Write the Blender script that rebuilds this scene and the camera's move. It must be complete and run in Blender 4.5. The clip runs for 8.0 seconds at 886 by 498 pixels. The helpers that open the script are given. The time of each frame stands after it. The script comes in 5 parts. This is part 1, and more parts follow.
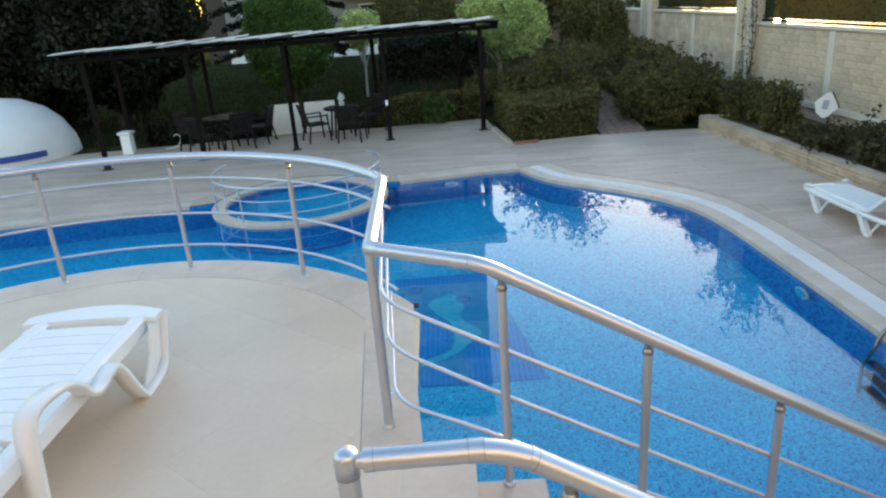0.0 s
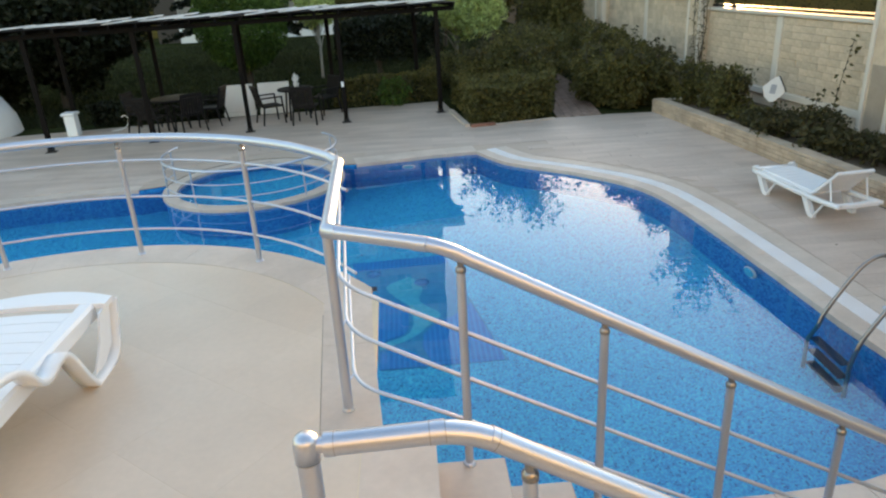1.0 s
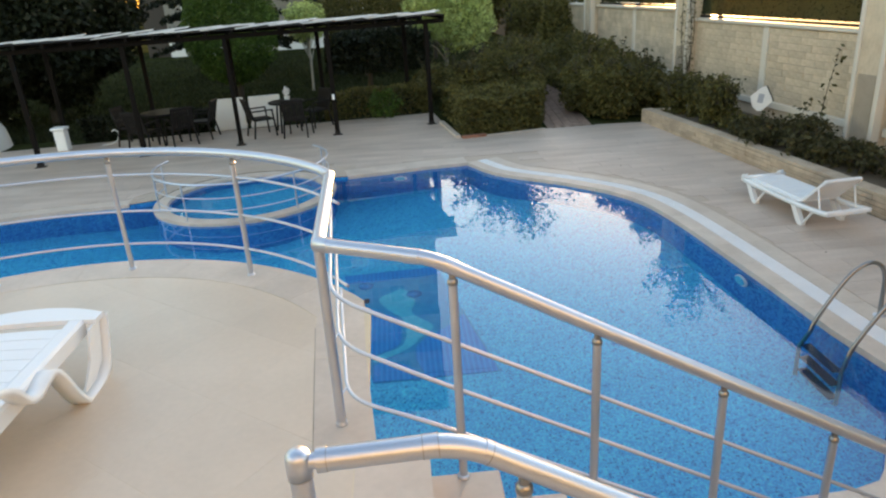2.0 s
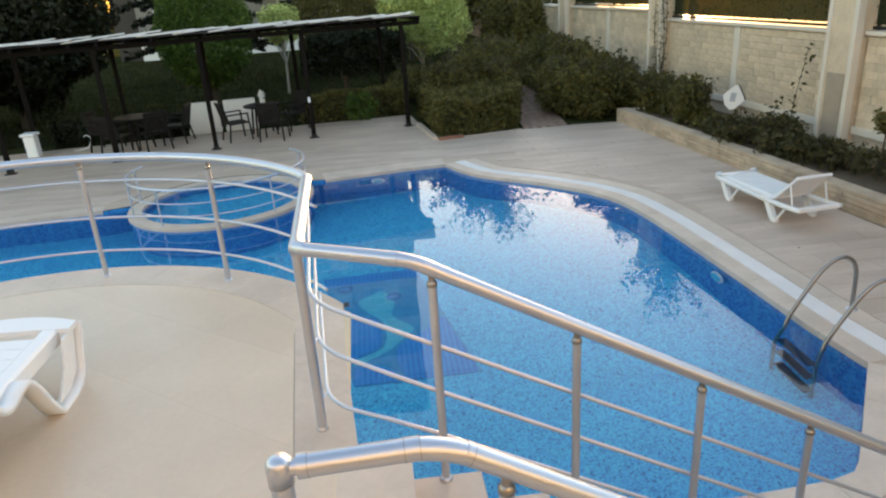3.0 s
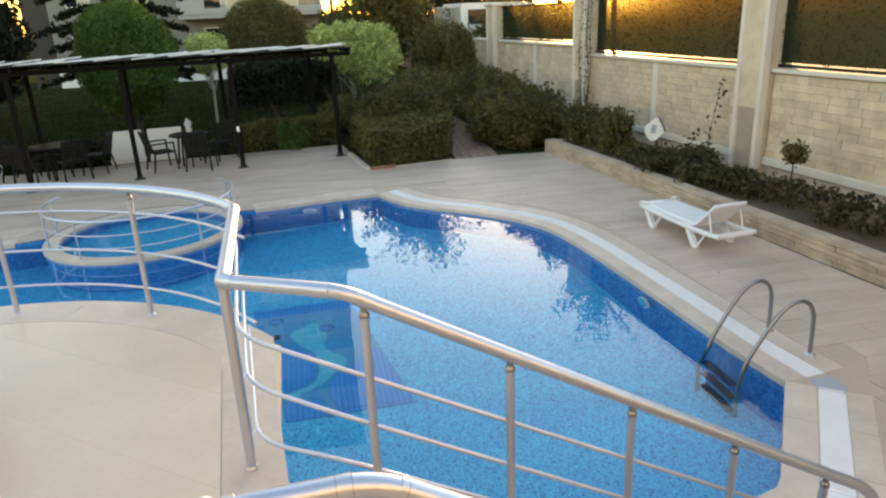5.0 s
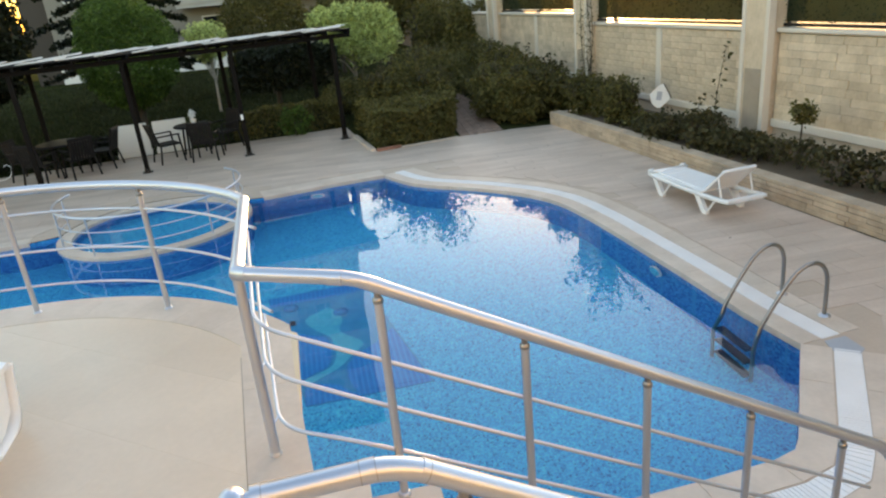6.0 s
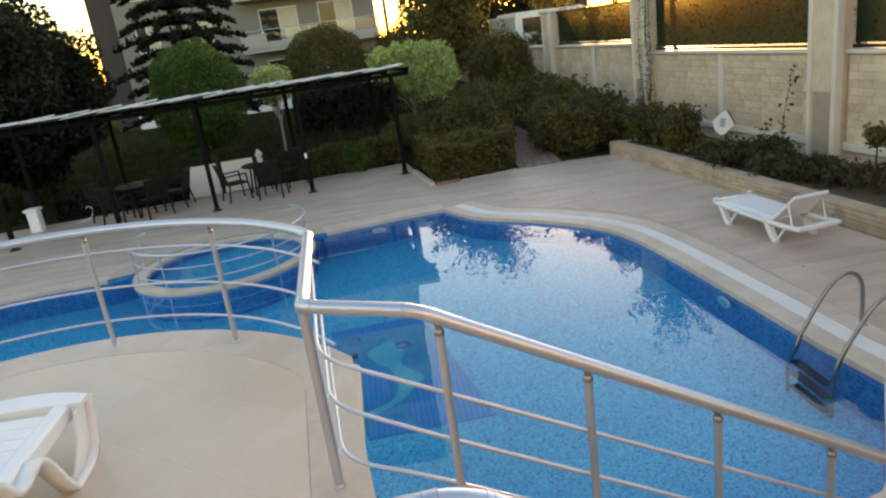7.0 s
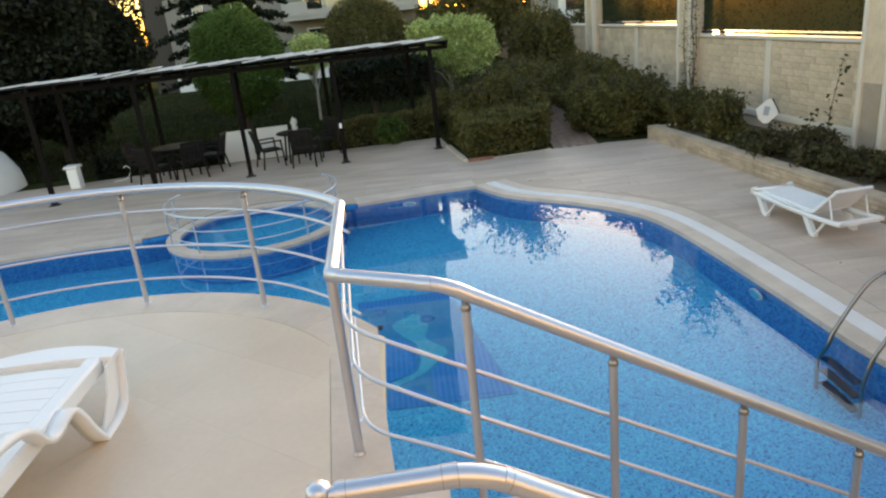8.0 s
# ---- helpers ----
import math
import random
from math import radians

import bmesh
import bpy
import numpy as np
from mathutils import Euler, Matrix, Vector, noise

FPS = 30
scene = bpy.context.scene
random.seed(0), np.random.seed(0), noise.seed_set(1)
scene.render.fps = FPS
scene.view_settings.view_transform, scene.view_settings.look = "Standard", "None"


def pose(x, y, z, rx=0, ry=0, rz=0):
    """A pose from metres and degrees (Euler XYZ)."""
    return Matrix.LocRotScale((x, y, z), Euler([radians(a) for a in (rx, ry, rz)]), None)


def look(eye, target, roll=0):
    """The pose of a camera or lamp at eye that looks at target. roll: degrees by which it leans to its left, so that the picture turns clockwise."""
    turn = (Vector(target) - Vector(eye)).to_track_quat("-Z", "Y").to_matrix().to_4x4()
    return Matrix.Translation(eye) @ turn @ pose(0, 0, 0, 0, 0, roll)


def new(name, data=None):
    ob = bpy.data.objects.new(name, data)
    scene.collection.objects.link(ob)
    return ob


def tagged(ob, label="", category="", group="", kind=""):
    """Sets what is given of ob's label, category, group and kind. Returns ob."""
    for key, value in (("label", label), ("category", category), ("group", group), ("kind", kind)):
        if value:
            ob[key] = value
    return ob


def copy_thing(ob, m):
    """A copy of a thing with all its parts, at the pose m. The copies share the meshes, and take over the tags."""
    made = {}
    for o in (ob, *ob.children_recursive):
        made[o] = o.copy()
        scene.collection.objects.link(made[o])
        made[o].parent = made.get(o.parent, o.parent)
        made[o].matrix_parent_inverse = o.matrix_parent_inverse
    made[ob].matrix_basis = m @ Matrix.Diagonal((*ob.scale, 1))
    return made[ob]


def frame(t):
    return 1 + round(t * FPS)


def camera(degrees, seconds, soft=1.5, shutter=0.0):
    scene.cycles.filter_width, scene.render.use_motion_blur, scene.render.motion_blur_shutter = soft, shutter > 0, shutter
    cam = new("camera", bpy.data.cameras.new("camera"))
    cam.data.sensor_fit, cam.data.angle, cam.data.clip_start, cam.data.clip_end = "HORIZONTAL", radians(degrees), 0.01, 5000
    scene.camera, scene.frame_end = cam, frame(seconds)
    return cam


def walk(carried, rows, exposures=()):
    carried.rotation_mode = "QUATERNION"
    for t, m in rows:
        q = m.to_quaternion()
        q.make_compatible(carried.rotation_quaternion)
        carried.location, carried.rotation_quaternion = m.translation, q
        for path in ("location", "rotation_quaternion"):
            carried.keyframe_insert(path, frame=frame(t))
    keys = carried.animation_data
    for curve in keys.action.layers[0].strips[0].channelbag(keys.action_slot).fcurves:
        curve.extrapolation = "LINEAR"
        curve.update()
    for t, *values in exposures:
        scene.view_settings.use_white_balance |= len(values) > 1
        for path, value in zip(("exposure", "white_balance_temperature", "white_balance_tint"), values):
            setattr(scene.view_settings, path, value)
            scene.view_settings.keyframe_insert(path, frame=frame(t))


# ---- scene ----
cam = camera(66.3, 8.0, soft=2.2)
PATH = [
    (0, (0.007, -0.010, 3.229), (-0.040, 1.862, 2.529), -4.23),
    (0.5, (-0.001, 0.001, 3.224), (-0.031, 1.835, 2.428), -2.73),
    (1, (0.002, 0.002, 3.221), (0.076, 1.853, 2.467), -3.29),
    (1.5, (0.002, 0.001, 3.224), (0.050, 1.852, 2.469), -3.56),
    (2, (0.005, 0.002, 3.226), (0.104, 1.863, 2.501), -3.61),
    (2.2, (0.005, 0.002, 3.226), (0.146, 1.864, 2.510), -4.26),
    (3.5, (0.011, 0.008, 3.225), (0.208, 1.860, 2.497), -2.89),
    (4, (0.019, -0.004, 3.231), (0.338, 1.862, 2.584), -0.78),
    (4.5, (0.011, 0.018, 3.226), (0.410, 1.863, 2.566), -1.24),
    (5, (0.014, 0.015, 3.224), (0.376, 1.870, 2.570), -2.52),
    (5.2, (0.014, 0.015, 3.226), (0.337, 1.878, 2.575), -3.18),
    (6.3, (0.013, 0.001, 3.256), (0.302, 1.841, 2.527), -7.31),
    (6.5, (0.013, 0.001, 3.258), (0.244, 1.871, 2.587), -8.80),
    (7, (0.010, -0.016, 3.251), (0.177, 1.883, 2.648), -8.02),
    (7.5, (0.017, -0.013, 3.250), (0.148, 1.896, 2.668), -6.57),
    (8, (0.003, -0.003, 3.243), (0.077, 1.883, 2.584), -5.90),
]
walk(cam, [(t, look(eye, target, roll)) for t, eye, target, roll in PATH],
     exposures=[(0, 3.1, 7000, 13), (0.5, 3.14, 7400, 15), (1.5, 3.16, 8000, 18), (3.5, 3.2, 8350, 19), (4.5, 3.28, 8450, 19), (5.2, 3.28, 8450, 19), (6.5, 3.2, 8350, 19), (7.0, 2.91, 8350, 19), (7.5, 2.64, 8350, 19), (8.0, 3.13, 8250, 19)])

# world, sun and exposure
SUN_AZ, SUN_EL = 24.4, 3.6          # clockwise from +y, above the horizon
world = bpy.data.worlds.new("world")
scene.world = world
world.use_nodes = True
wn = world.node_tree.nodes
sky = wn.new("ShaderNodeTexSky")
sky.sky_type, sky.sun_disc = "NISHITA", False
sky.sun_elevation, sky.sun_rotation = radians(SUN_EL), radians(SUN_AZ)
sky.air_density, sky.dust_density, sky.ozone_density = 1.0, 0.6, 1.6
world.node_tree.links.new(sky.outputs[0], wn["Background"].inputs[0])
wn["Background"].inputs[1].default_value = 0.15
sun_data = bpy.data.lights.new("sun", "SUN")
sun_data.energy, sun_data.angle, sun_data.color = 5.0, radians(1.0), (1.0, 0.66, 0.30)
sun = new("sun", sun_data)
sun.matrix_world = look((20 * math.sin(radians(SUN_AZ)), 20 * math.cos(radians(SUN_AZ)), 20 * math.tan(radians(SUN_EL))), (0, 0, 0))

T = 1.342                            # height of the upper terrace
WATER = -0.045
rng = np.random.default_rng(5)


# ---------- mesh building ----------
class Mesh:
    """Collects faces for one mesh."""

    def __init__(self):
        self.v, self.f, self.s = [], [], []

    def add(self, verts, faces, smooth=False):
        base = len(self.v)
        self.v += [tuple(map(float, p)) for p in verts]
        self.f += [tuple(base + i for i in face) for face in faces]
        self.s += [smooth] * len(faces)
        return self

    def box(self, x0, x1, y0, y1, z0, z1, m=None, c=0.0):
        """A box with edges chamfered by c, moved by the matrix m."""
        if c <= 0:
            vs = [(x, y, z) for z in (z0, z1) for x, y in ((x0, y0), (x1, y0), (x1, y1), (x0, y1))]
            fs = [(3, 2, 1, 0), (4, 5, 6, 7), (0, 1, 5, 4), (1, 2, 6, 5), (2, 3, 7, 6), (3, 0, 4, 7)]
        else:
            vs = []
            for z, k in ((z0, c), (z0 + c, 0), (z1 - c, 0), (z1, c)):
                for sx, sy in ((0, 0), (1, 0), (1, 1), (0, 1)):
                    cx, cy = (x1 if sx else x0), (y1 if sy else y0)
                    dx, dy = (-1 if sx else 1), (-1 if sy else 1)
                    a, b = (cx + dx * (k + c * (k == 0)), cy + dy * k, z), (cx + dx * k, cy + dy * (k + c * (k == 0)), z)
                    vs += [b, a] if (sx, sy) in ((0, 0), (1, 1)) else [a, b]
            fs = [tuple(reversed(range(8))), tuple(range(24, 32))]
            for r in range(3):
                fs += [(8 * r + i, 8 * r + (i + 1) % 8, 8 * r + 8 + (i + 1) % 8, 8 * r + 8 + i) for i in range(8)]
        if m is not None:
            vs = [m @ Vector(p) for p in vs]
        return self.add(vs, fs)

    def tube(self, pts, r, seg=10, closed=False, r1=None):
        """A round bar along points, r at the start and r1 at the end."""
        pts = [Vector(p) for p in pts]
        n, r1 = len(pts), (r if r1 is None else r1)
        vs, up = [], None
        for i, p in enumerate(pts):
            a = pts[(i - 1) % n] if (closed or i) else p
            b = pts[(i + 1) % n] if (closed or i < n - 1) else p
            d = (b - a).normalized()
            if up is None:
                up = Vector((0, 0, 1)) if abs(d.z) < 0.9 else Vector((1, 0, 0))
            side = d.cross(up).normalized()
            up = side.cross(d).normalized()
            rr = r + (r1 - r) * i / max(1, n - 1)
            vs += [p + rr * (math.cos(t) * side + math.sin(t) * up) for t in (2 * math.pi * k / seg for k in range(seg))]
        fs = []
        for i in range(n if closed else n - 1):
            j = (i + 1) % n
            fs += [(i * seg + k, i * seg + (k + 1) % seg, j * seg + (k + 1) % seg, j * seg + k) for k in range(seg)]
        self.add(vs, fs, True)
        if not closed:
            self.add(vs[:seg], [tuple(reversed(range(seg)))])
            self.add(vs[-seg:], [tuple(range(seg))])
        return self

    def prism(self, outline, z0, z1, bottom=True):
        """A flat outline (counter-clockwise) pulled up from z0 to z1."""
        n = len(outline)
        vs = [(x, y, z0) for x, y in outline] + [(x, y, z1) for x, y in outline]
        fs = [tuple(range(n, 2 * n))] + ([tuple(reversed(range(n)))] if bottom else [])
        fs += [(i, (i + 1) % n, n + (i + 1) % n, n + i) for i in range(n)]
        return self.add(vs, fs)

    def band(self, inner, outer, z0, z1):
        """A strip with thickness between two open lines of equally many points."""
        n = len(inner)
        vs = [(x, y, z) for line, z in ((inner, z0), (outer, z0), (inner, z1), (outer, z1)) for x, y in line]
        fs = []
        for i in range(n - 1):
            fs += [(2 * n + i, 3 * n + i, 3 * n + i + 1, 2 * n + i + 1), (i, i + 1, n + i + 1, n + i),
                   (i, 2 * n + i, 2 * n + i + 1, i + 1), (n + i, n + i + 1, 3 * n + i + 1, 3 * n + i)]
        fs += [(0, n, 3 * n, 2 * n), (n - 1, 3 * n - 1, 4 * n - 1, 2 * n - 1)]
        return self.add(vs, fs)

    def lathe(self, profile, centre=(0, 0, 0), seg=24):
        """A profile of (radius, height) turned round an upright axis."""
        vs, n = [], len(profile)
        for r, z in profile:
            vs += [(centre[0] + r * math.cos(2 * math.pi * k / seg), centre[1] + r * math.sin(2 * math.pi * k / seg), centre[2] + z) for k in range(seg)]
        fs = [(i * seg + k, i * seg + (k + 1) % seg, (i + 1) * seg + (k + 1) % seg, (i + 1) * seg + k) for i in range(n - 1) for k in range(seg)]
        self.add(vs[:seg], [tuple(reversed(range(seg)))])
        self.add(vs[-seg:], [tuple(range(seg))])
        return self.add(vs, fs, True)

    def leaves(self, places, size, spread=0.5, aspect=0.55, lie=0.0):
        """One small bent leaf at each place, turned at random; lie flattens them."""
        places = np.asarray(places, float)
        n = len(places)
        d = rng.normal(size=(n, 3))
        d[:, 2] *= 1 - lie
        d /= np.linalg.norm(d, axis=1)[:, None]
        e = np.cross(d, rng.normal(size=(n, 3)))
        e /= np.linalg.norm(e, axis=1)[:, None]
        s = size * (1 + spread * rng.uniform(-1, 1, n))[:, None]
        a, b = places - d * s * 0.5, places + d * s * 0.5
        c1, c2 = places + e * s * aspect * 0.5, places - e * s * aspect * 0.5
        vs = np.stack([a, c1, b, c2], 1).reshape(-1, 3)
        base = len(self.v)
        self.v += vs.tolist()
        self.f += [(base + 4 * i, base + 4 * i + 1, base + 4 * i + 2, base + 4 * i + 3) for i in range(n)]
        self.s += [False] * n
        return self

    def data(self, name, material):
        me = bpy.data.meshes.new(name)
        me.from_pydata(self.v, [], self.f)
        me.polygons.foreach_set("use_smooth", self.s)
        me.materials.append(material)
        me.update()
        return me


def part(name, mesh, material, parent=None, label="", kind=""):
    """One mesh object, as a part of parent or on its own."""
    ob = new(name, mesh.data(name, material) if isinstance(mesh, Mesh) else mesh)
    if parent is not None:
        ob.parent = parent
    return tagged(ob, label, kind=kind)


def thing(name, label, category, m=None, group="", kind=""):
    ob = tagged(new(name), label, category, group, kind)
    ob.empty_display_size = 0.1
    if m is not None:
        ob.matrix_basis = m
    return ob


def setting(name, mesh, material, label, category):
    return tagged(part(name, mesh, material), label, category, kind="structure")


def offset(line, d):
    """An open line moved to its right by d."""
    out = []
    for i, p in enumerate(line):
        a, b = Vector(line[max(0, i - 1)]), Vector(line[min(len(line) - 1, i + 1)])
        p = Vector(p)
        d1, d2 = (p - a), (b - p)
        d1 = d1.normalized() if d1.length > 1e-6 else d2.normalized()
        d2 = d2.normalized() if d2.length > 1e-6 else d1
        n = Vector((d1.y, -d1.x)) + Vector((d2.y, -d2.x))
        n = n / max(0.3, n.length_squared / 2)
        out.append((p.x + n.x * d, p.y + n.y * d))
    return out


def smooth_line(points, steps=6):
    """A Catmull-Rom curve through points."""
    pts = [Vector(p) for p in points]
    out = []
    for i in range(len(pts) - 1):
        a, b, c, d = pts[max(0, i - 1)], pts[i], pts[i + 1], pts[min(len(pts) - 1, i + 2)]
        for k in range(steps):
            t = k / steps
            out.append(0.5 * (2 * b + (c - a) * t + (2 * a - 5 * b + 4 * c - d) * t * t + (3 * b - a - 3 * c + d) * t ** 3))
    return [tuple(p) for p in out] + [tuple(pts[-1])]


def arc(cx, cy, r, a0, a1, n):
    return [(cx + r * math.cos(radians(a0 + (a1 - a0) * k / n)), cy + r * math.sin(radians(a0 + (a1 - a0) * k / n))) for k in range(n + 1)]


def inside(x, y, outline):
    hit = False
    for (x0, y0), (x1, y1) in zip(outline, outline[1:] + outline[:1]):
        if (y0 > y) != (y1 > y) and x < (x1 - x0) * (y - y0) / (y1 - y0) + x0:
            hit = not hit
    return hit


def distance(x, y, line):
    best = 1e9
    for (x0, y0), (x1, y1) in zip(line, line[1:]):
        dx, dy = x1 - x0, y1 - y0
        t = min(1, max(0, ((x - x0) * dx + (y - y0) * dy) / max(1e-9, dx * dx + dy * dy)))
        best = min(best, math.hypot(x - x0 - t * dx, y - y0 - t * dy))
    return best


def clip(poly, region):
    """A convex polygon cut to a convex counter-clockwise region."""
    for (ax, ay), (bx, by) in zip(region, region[1:] + region[:1]):
        out = []
        side = [(bx - ax) * (y - ay) - (by - ay) * (x - ax) for x, y in poly]
        for i, p in enumerate(poly):
            q, s, t = poly[i - 1], side[i], side[i - 1]
            if (s >= 0) != (t >= 0):
                k = t / (t - s)
                out.append((q[0] + (p[0] - q[0]) * k, q[1] + (p[1] - q[1]) * k))
            if s >= 0:
                out.append(p)
        poly = out
        if len(poly) < 3:
            return []
    return poly


# ---------- materials ----------
def material(name, colour, rough=0.6, metal=0.0, vary=0.12, scale=3.0, fine=40.0, bump=0.1, each=0.0, island=0.0, spec=0.5, tint=None, streak=None):
    """A surface with broad and fine variation; each: by object, island: by loose piece."""
    m = bpy.data.materials.new(name)
    m.use_nodes = True
    nt = m.node_tree
    nodes, link = nt.nodes, nt.links.new
    bsdf = nodes["Principled BSDF"]
    bsdf.inputs["Roughness"].default_value = rough
    bsdf.inputs["Metallic"].default_value = metal
    bsdf.inputs["Specular IOR Level"].default_value = spec
    at = nodes.new("ShaderNodeTexCoord")
    big, small = nodes.new("ShaderNodeTexNoise"), nodes.new("ShaderNodeTexNoise")
    for n, s, d in ((big, scale, 4), (small, fine, 6)):
        n.inputs["Scale"].default_value, n.inputs["Detail"].default_value = s, d
        link(at.outputs["Object"], n.inputs["Vector"])
    if streak:
        pull = nodes.new("ShaderNodeMapping")
        pull.inputs["Scale"].default_value = streak
        link(nodes.new("ShaderNodeNewGeometry").outputs["Position"], pull.inputs["Vector"])
        link(pull.outputs[0], big.inputs["Vector"])
    total = nodes.new("ShaderNodeMath")
    total.operation = "MULTIPLY_ADD"
    link(big.outputs[0], total.inputs[0])
    total.inputs[1].default_value = 2.0
    link(small.outputs[0], total.inputs[2])
    value = nodes.new("ShaderNodeMapRange")
    value.inputs[1].default_value, value.inputs[2].default_value = 0.9, 2.1
    value.inputs[3].default_value, value.inputs[4].default_value = 1 - vary, 1 + vary
    link(total.outputs[0], value.inputs[0])
    out = value.outputs[0]
    for amount, kind, socket in ((each, "ShaderNodeObjectInfo", "Random"), (island, "ShaderNodeNewGeometry", "Random Per Island")):
        if amount:
            src, r, mul = nodes.new(kind), nodes.new("ShaderNodeMapRange"), nodes.new("ShaderNodeMath")
            r.inputs[3].default_value, r.inputs[4].default_value = 1 - amount, 1 + amount
            link(src.outputs[socket], r.inputs[0])
            mul.operation = "MULTIPLY"
            link(out, mul.inputs[0]), link(r.outputs[0], mul.inputs[1])
            out = mul.outputs[0]
    mix = nodes.new("ShaderNodeMix")
    mix.data_type = "RGBA"
    mix.inputs[6].default_value = (*colour, 1)
    mix.inputs[7].default_value = (*(tint or colour), 1)
    link(big.outputs[0], mix.inputs[0])
    hsv = nodes.new("ShaderNodeHueSaturation")
    link(mix.outputs[2], hsv.inputs["Color"]), link(out, hsv.inputs["Value"])
    link(hsv.outputs[0], bsdf.inputs["Base Color"])
    rr = nodes.new("ShaderNodeMapRange")
    rr.inputs[3].default_value, rr.inputs[4].default_value = max(0.02, rough * 0.8), min(1, rough * 1.2)
    link(big.outputs[0], rr.inputs[0]), link(rr.outputs[0], bsdf.inputs["Roughness"])
    if bump:
        b = nodes.new("ShaderNodeBump")
        b.inputs["Strength"].default_value, b.inputs["Distance"].default_value = bump, 0.01
        link(small.outputs[0], b.inputs["Height"]), link(b.outputs[0], bsdf.inputs["Normal"])
    return m


def foliage(name, colour, tint, island=0.45):
    m = material(name, colour, 0.55, 0, 0.2, 1.2, 8, 0, island=island, tint=tint, spec=0.35)
    nt = m.node_tree
    bsdf, out = nt.nodes["Principled BSDF"], nt.nodes["Material Output"]
    thin, mix = nt.nodes.new("ShaderNodeBsdfTranslucent"), nt.nodes.new("ShaderNodeMixShader")
    mix.inputs[0].default_value = 0.42
    nt.links.new(bsdf.inputs["Base Color"].links[0].from_socket, thin.inputs[0])
    nt.links.new(bsdf.outputs[0], mix.inputs[1])
    nt.links.new(thin.outputs[0], mix.inputs[2])
    nt.links.new(mix.outputs[0], out.inputs[0])
    return m


def mosaic(name, colours, size, joint=(0.35, 0.5, 0.6), stripes=False):
    """Small glass tiles of mixed blues with pale joints."""
    m = bpy.data.materials.new(name)
    m.use_nodes = True
    nodes, link = m.node_tree.nodes, m.node_tree.links.new
    bsdf = nodes["Principled BSDF"]
    bsdf.inputs["Roughness"].default_value = 0.25
    bsdf.inputs["Specular IOR Level"].default_value = 0.05     # glass tiles hardly shine under water
    at, scl = nodes.new("ShaderNodeTexCoord"), nodes.new("ShaderNodeVectorMath")
    scl.operation = "SCALE"
    scl.inputs[3].default_value = 1 / size
    link(at.outputs["Object"], scl.inputs[0])
    cell, frac = nodes.new("ShaderNodeVectorMath"), nodes.new("ShaderNodeVectorMath")
    cell.operation, frac.operation = "FLOOR", "FRACTION"
    link(scl.outputs[0], cell.inputs[0]), link(scl.outputs[0], frac.inputs[0])
    white = nodes.new("ShaderNodeTexWhiteNoise")
    link(cell.outputs[0], white.inputs["Vector"])
    patch = nodes.new("ShaderNodeTexNoise")
    patch.inputs["Scale"].default_value = 0.35
    link(cell.outputs[0], patch.inputs["Vector"])
    ramp = nodes.new("ShaderNodeValToRGB")
    ramp.color_ramp.interpolation = "CONSTANT"
    for k, c in enumerate(colours):
        e = ramp.color_ramp.elements[k] if k < 2 else ramp.color_ramp.elements.new(0.5)
        e.position, e.color = (k / len(colours) if len(colours) < 4 else (0.0, 0.20, 0.48, 0.80)[k]), (*c, 1)
    add = nodes.new("ShaderNodeMath")
    add.operation = "MULTIPLY_ADD"
    add.inputs[1].default_value = 0.7
    link(white.outputs["Value"], add.inputs[0])
    less = nodes.new("ShaderNodeMath")
    less.operation = "MULTIPLY_ADD"
    less.inputs[1].default_value, less.inputs[2].default_value = 0.55, -0.12
    link(patch.outputs[0], less.inputs[0]), link(less.outputs[0], add.inputs[2])
    link(add.outputs[0], ramp.inputs[0])
    sep = nodes.new("ShaderNodeSeparateXYZ")
    link(frac.outputs[0], sep.inputs[0])
    low = nodes.new("ShaderNodeMath")
    low.operation = "MINIMUM"
    link(sep.outputs[0], low.inputs[0]), link(sep.outputs[1], low.inputs[1])
    lim = nodes.new("ShaderNodeMath")
    lim.operation = "LESS_THAN"
    lim.inputs[1].default_value = 0.42 if stripes else 0.09
    link(sep.outputs[0] if stripes else low.outputs[0], lim.inputs[0])
    mix = nodes.new("ShaderNodeMix")
    mix.data_type = "RGBA"
    mix.inputs[7].default_value = (*joint, 1)
    link(lim.outputs[0], mix.inputs[0]), link(ramp.outputs[0], mix.inputs[6])
    link(mix.outputs[2], bsdf.inputs["Base Color"])
    return m


steel = material("brushed_steel", (0.56, 0.600, 0.675), 0.40, 1.0, 0.06, 4, 120, 0.03)
terrace_tile = material("beige_ceramic", (0.60, 0.475, 0.365), 0.34, 0, 0.07, 1.1, 30, 0.02, each=0.03, tint=(0.66, 0.54, 0.43))
grout = material("grout", (0.66, 0.55, 0.39), 0.8, 0, 0.1, 3, 60, 0.1)
travertine = material("travertine_coping", (0.555, 0.445, 0.36), 0.42, 0, 0.12, 2.5, 25, 0.08, each=0.05, tint=(0.62, 0.52, 0.44))
deck_tile = material("deck_stone", (0.44, 0.325, 0.255), 0.5, 0, 0.13, 1.6, 22, 0.06, each=0.06, tint=(0.585, 0.48, 0.405), streak=(0.45, 2.2, 1))
deck_joined = material("deck_stone_joined", (0.44, 0.325, 0.255), 0.5, 0, 0.13, 1.6, 22, 0.06, island=0.06, tint=(0.585, 0.48, 0.405), streak=(0.45, 2.2, 1))
deck_bed = material("deck_bed", (0.48, 0.375, 0.295), 0.6, 0, 0.1, 1.5, 25, 0.1)
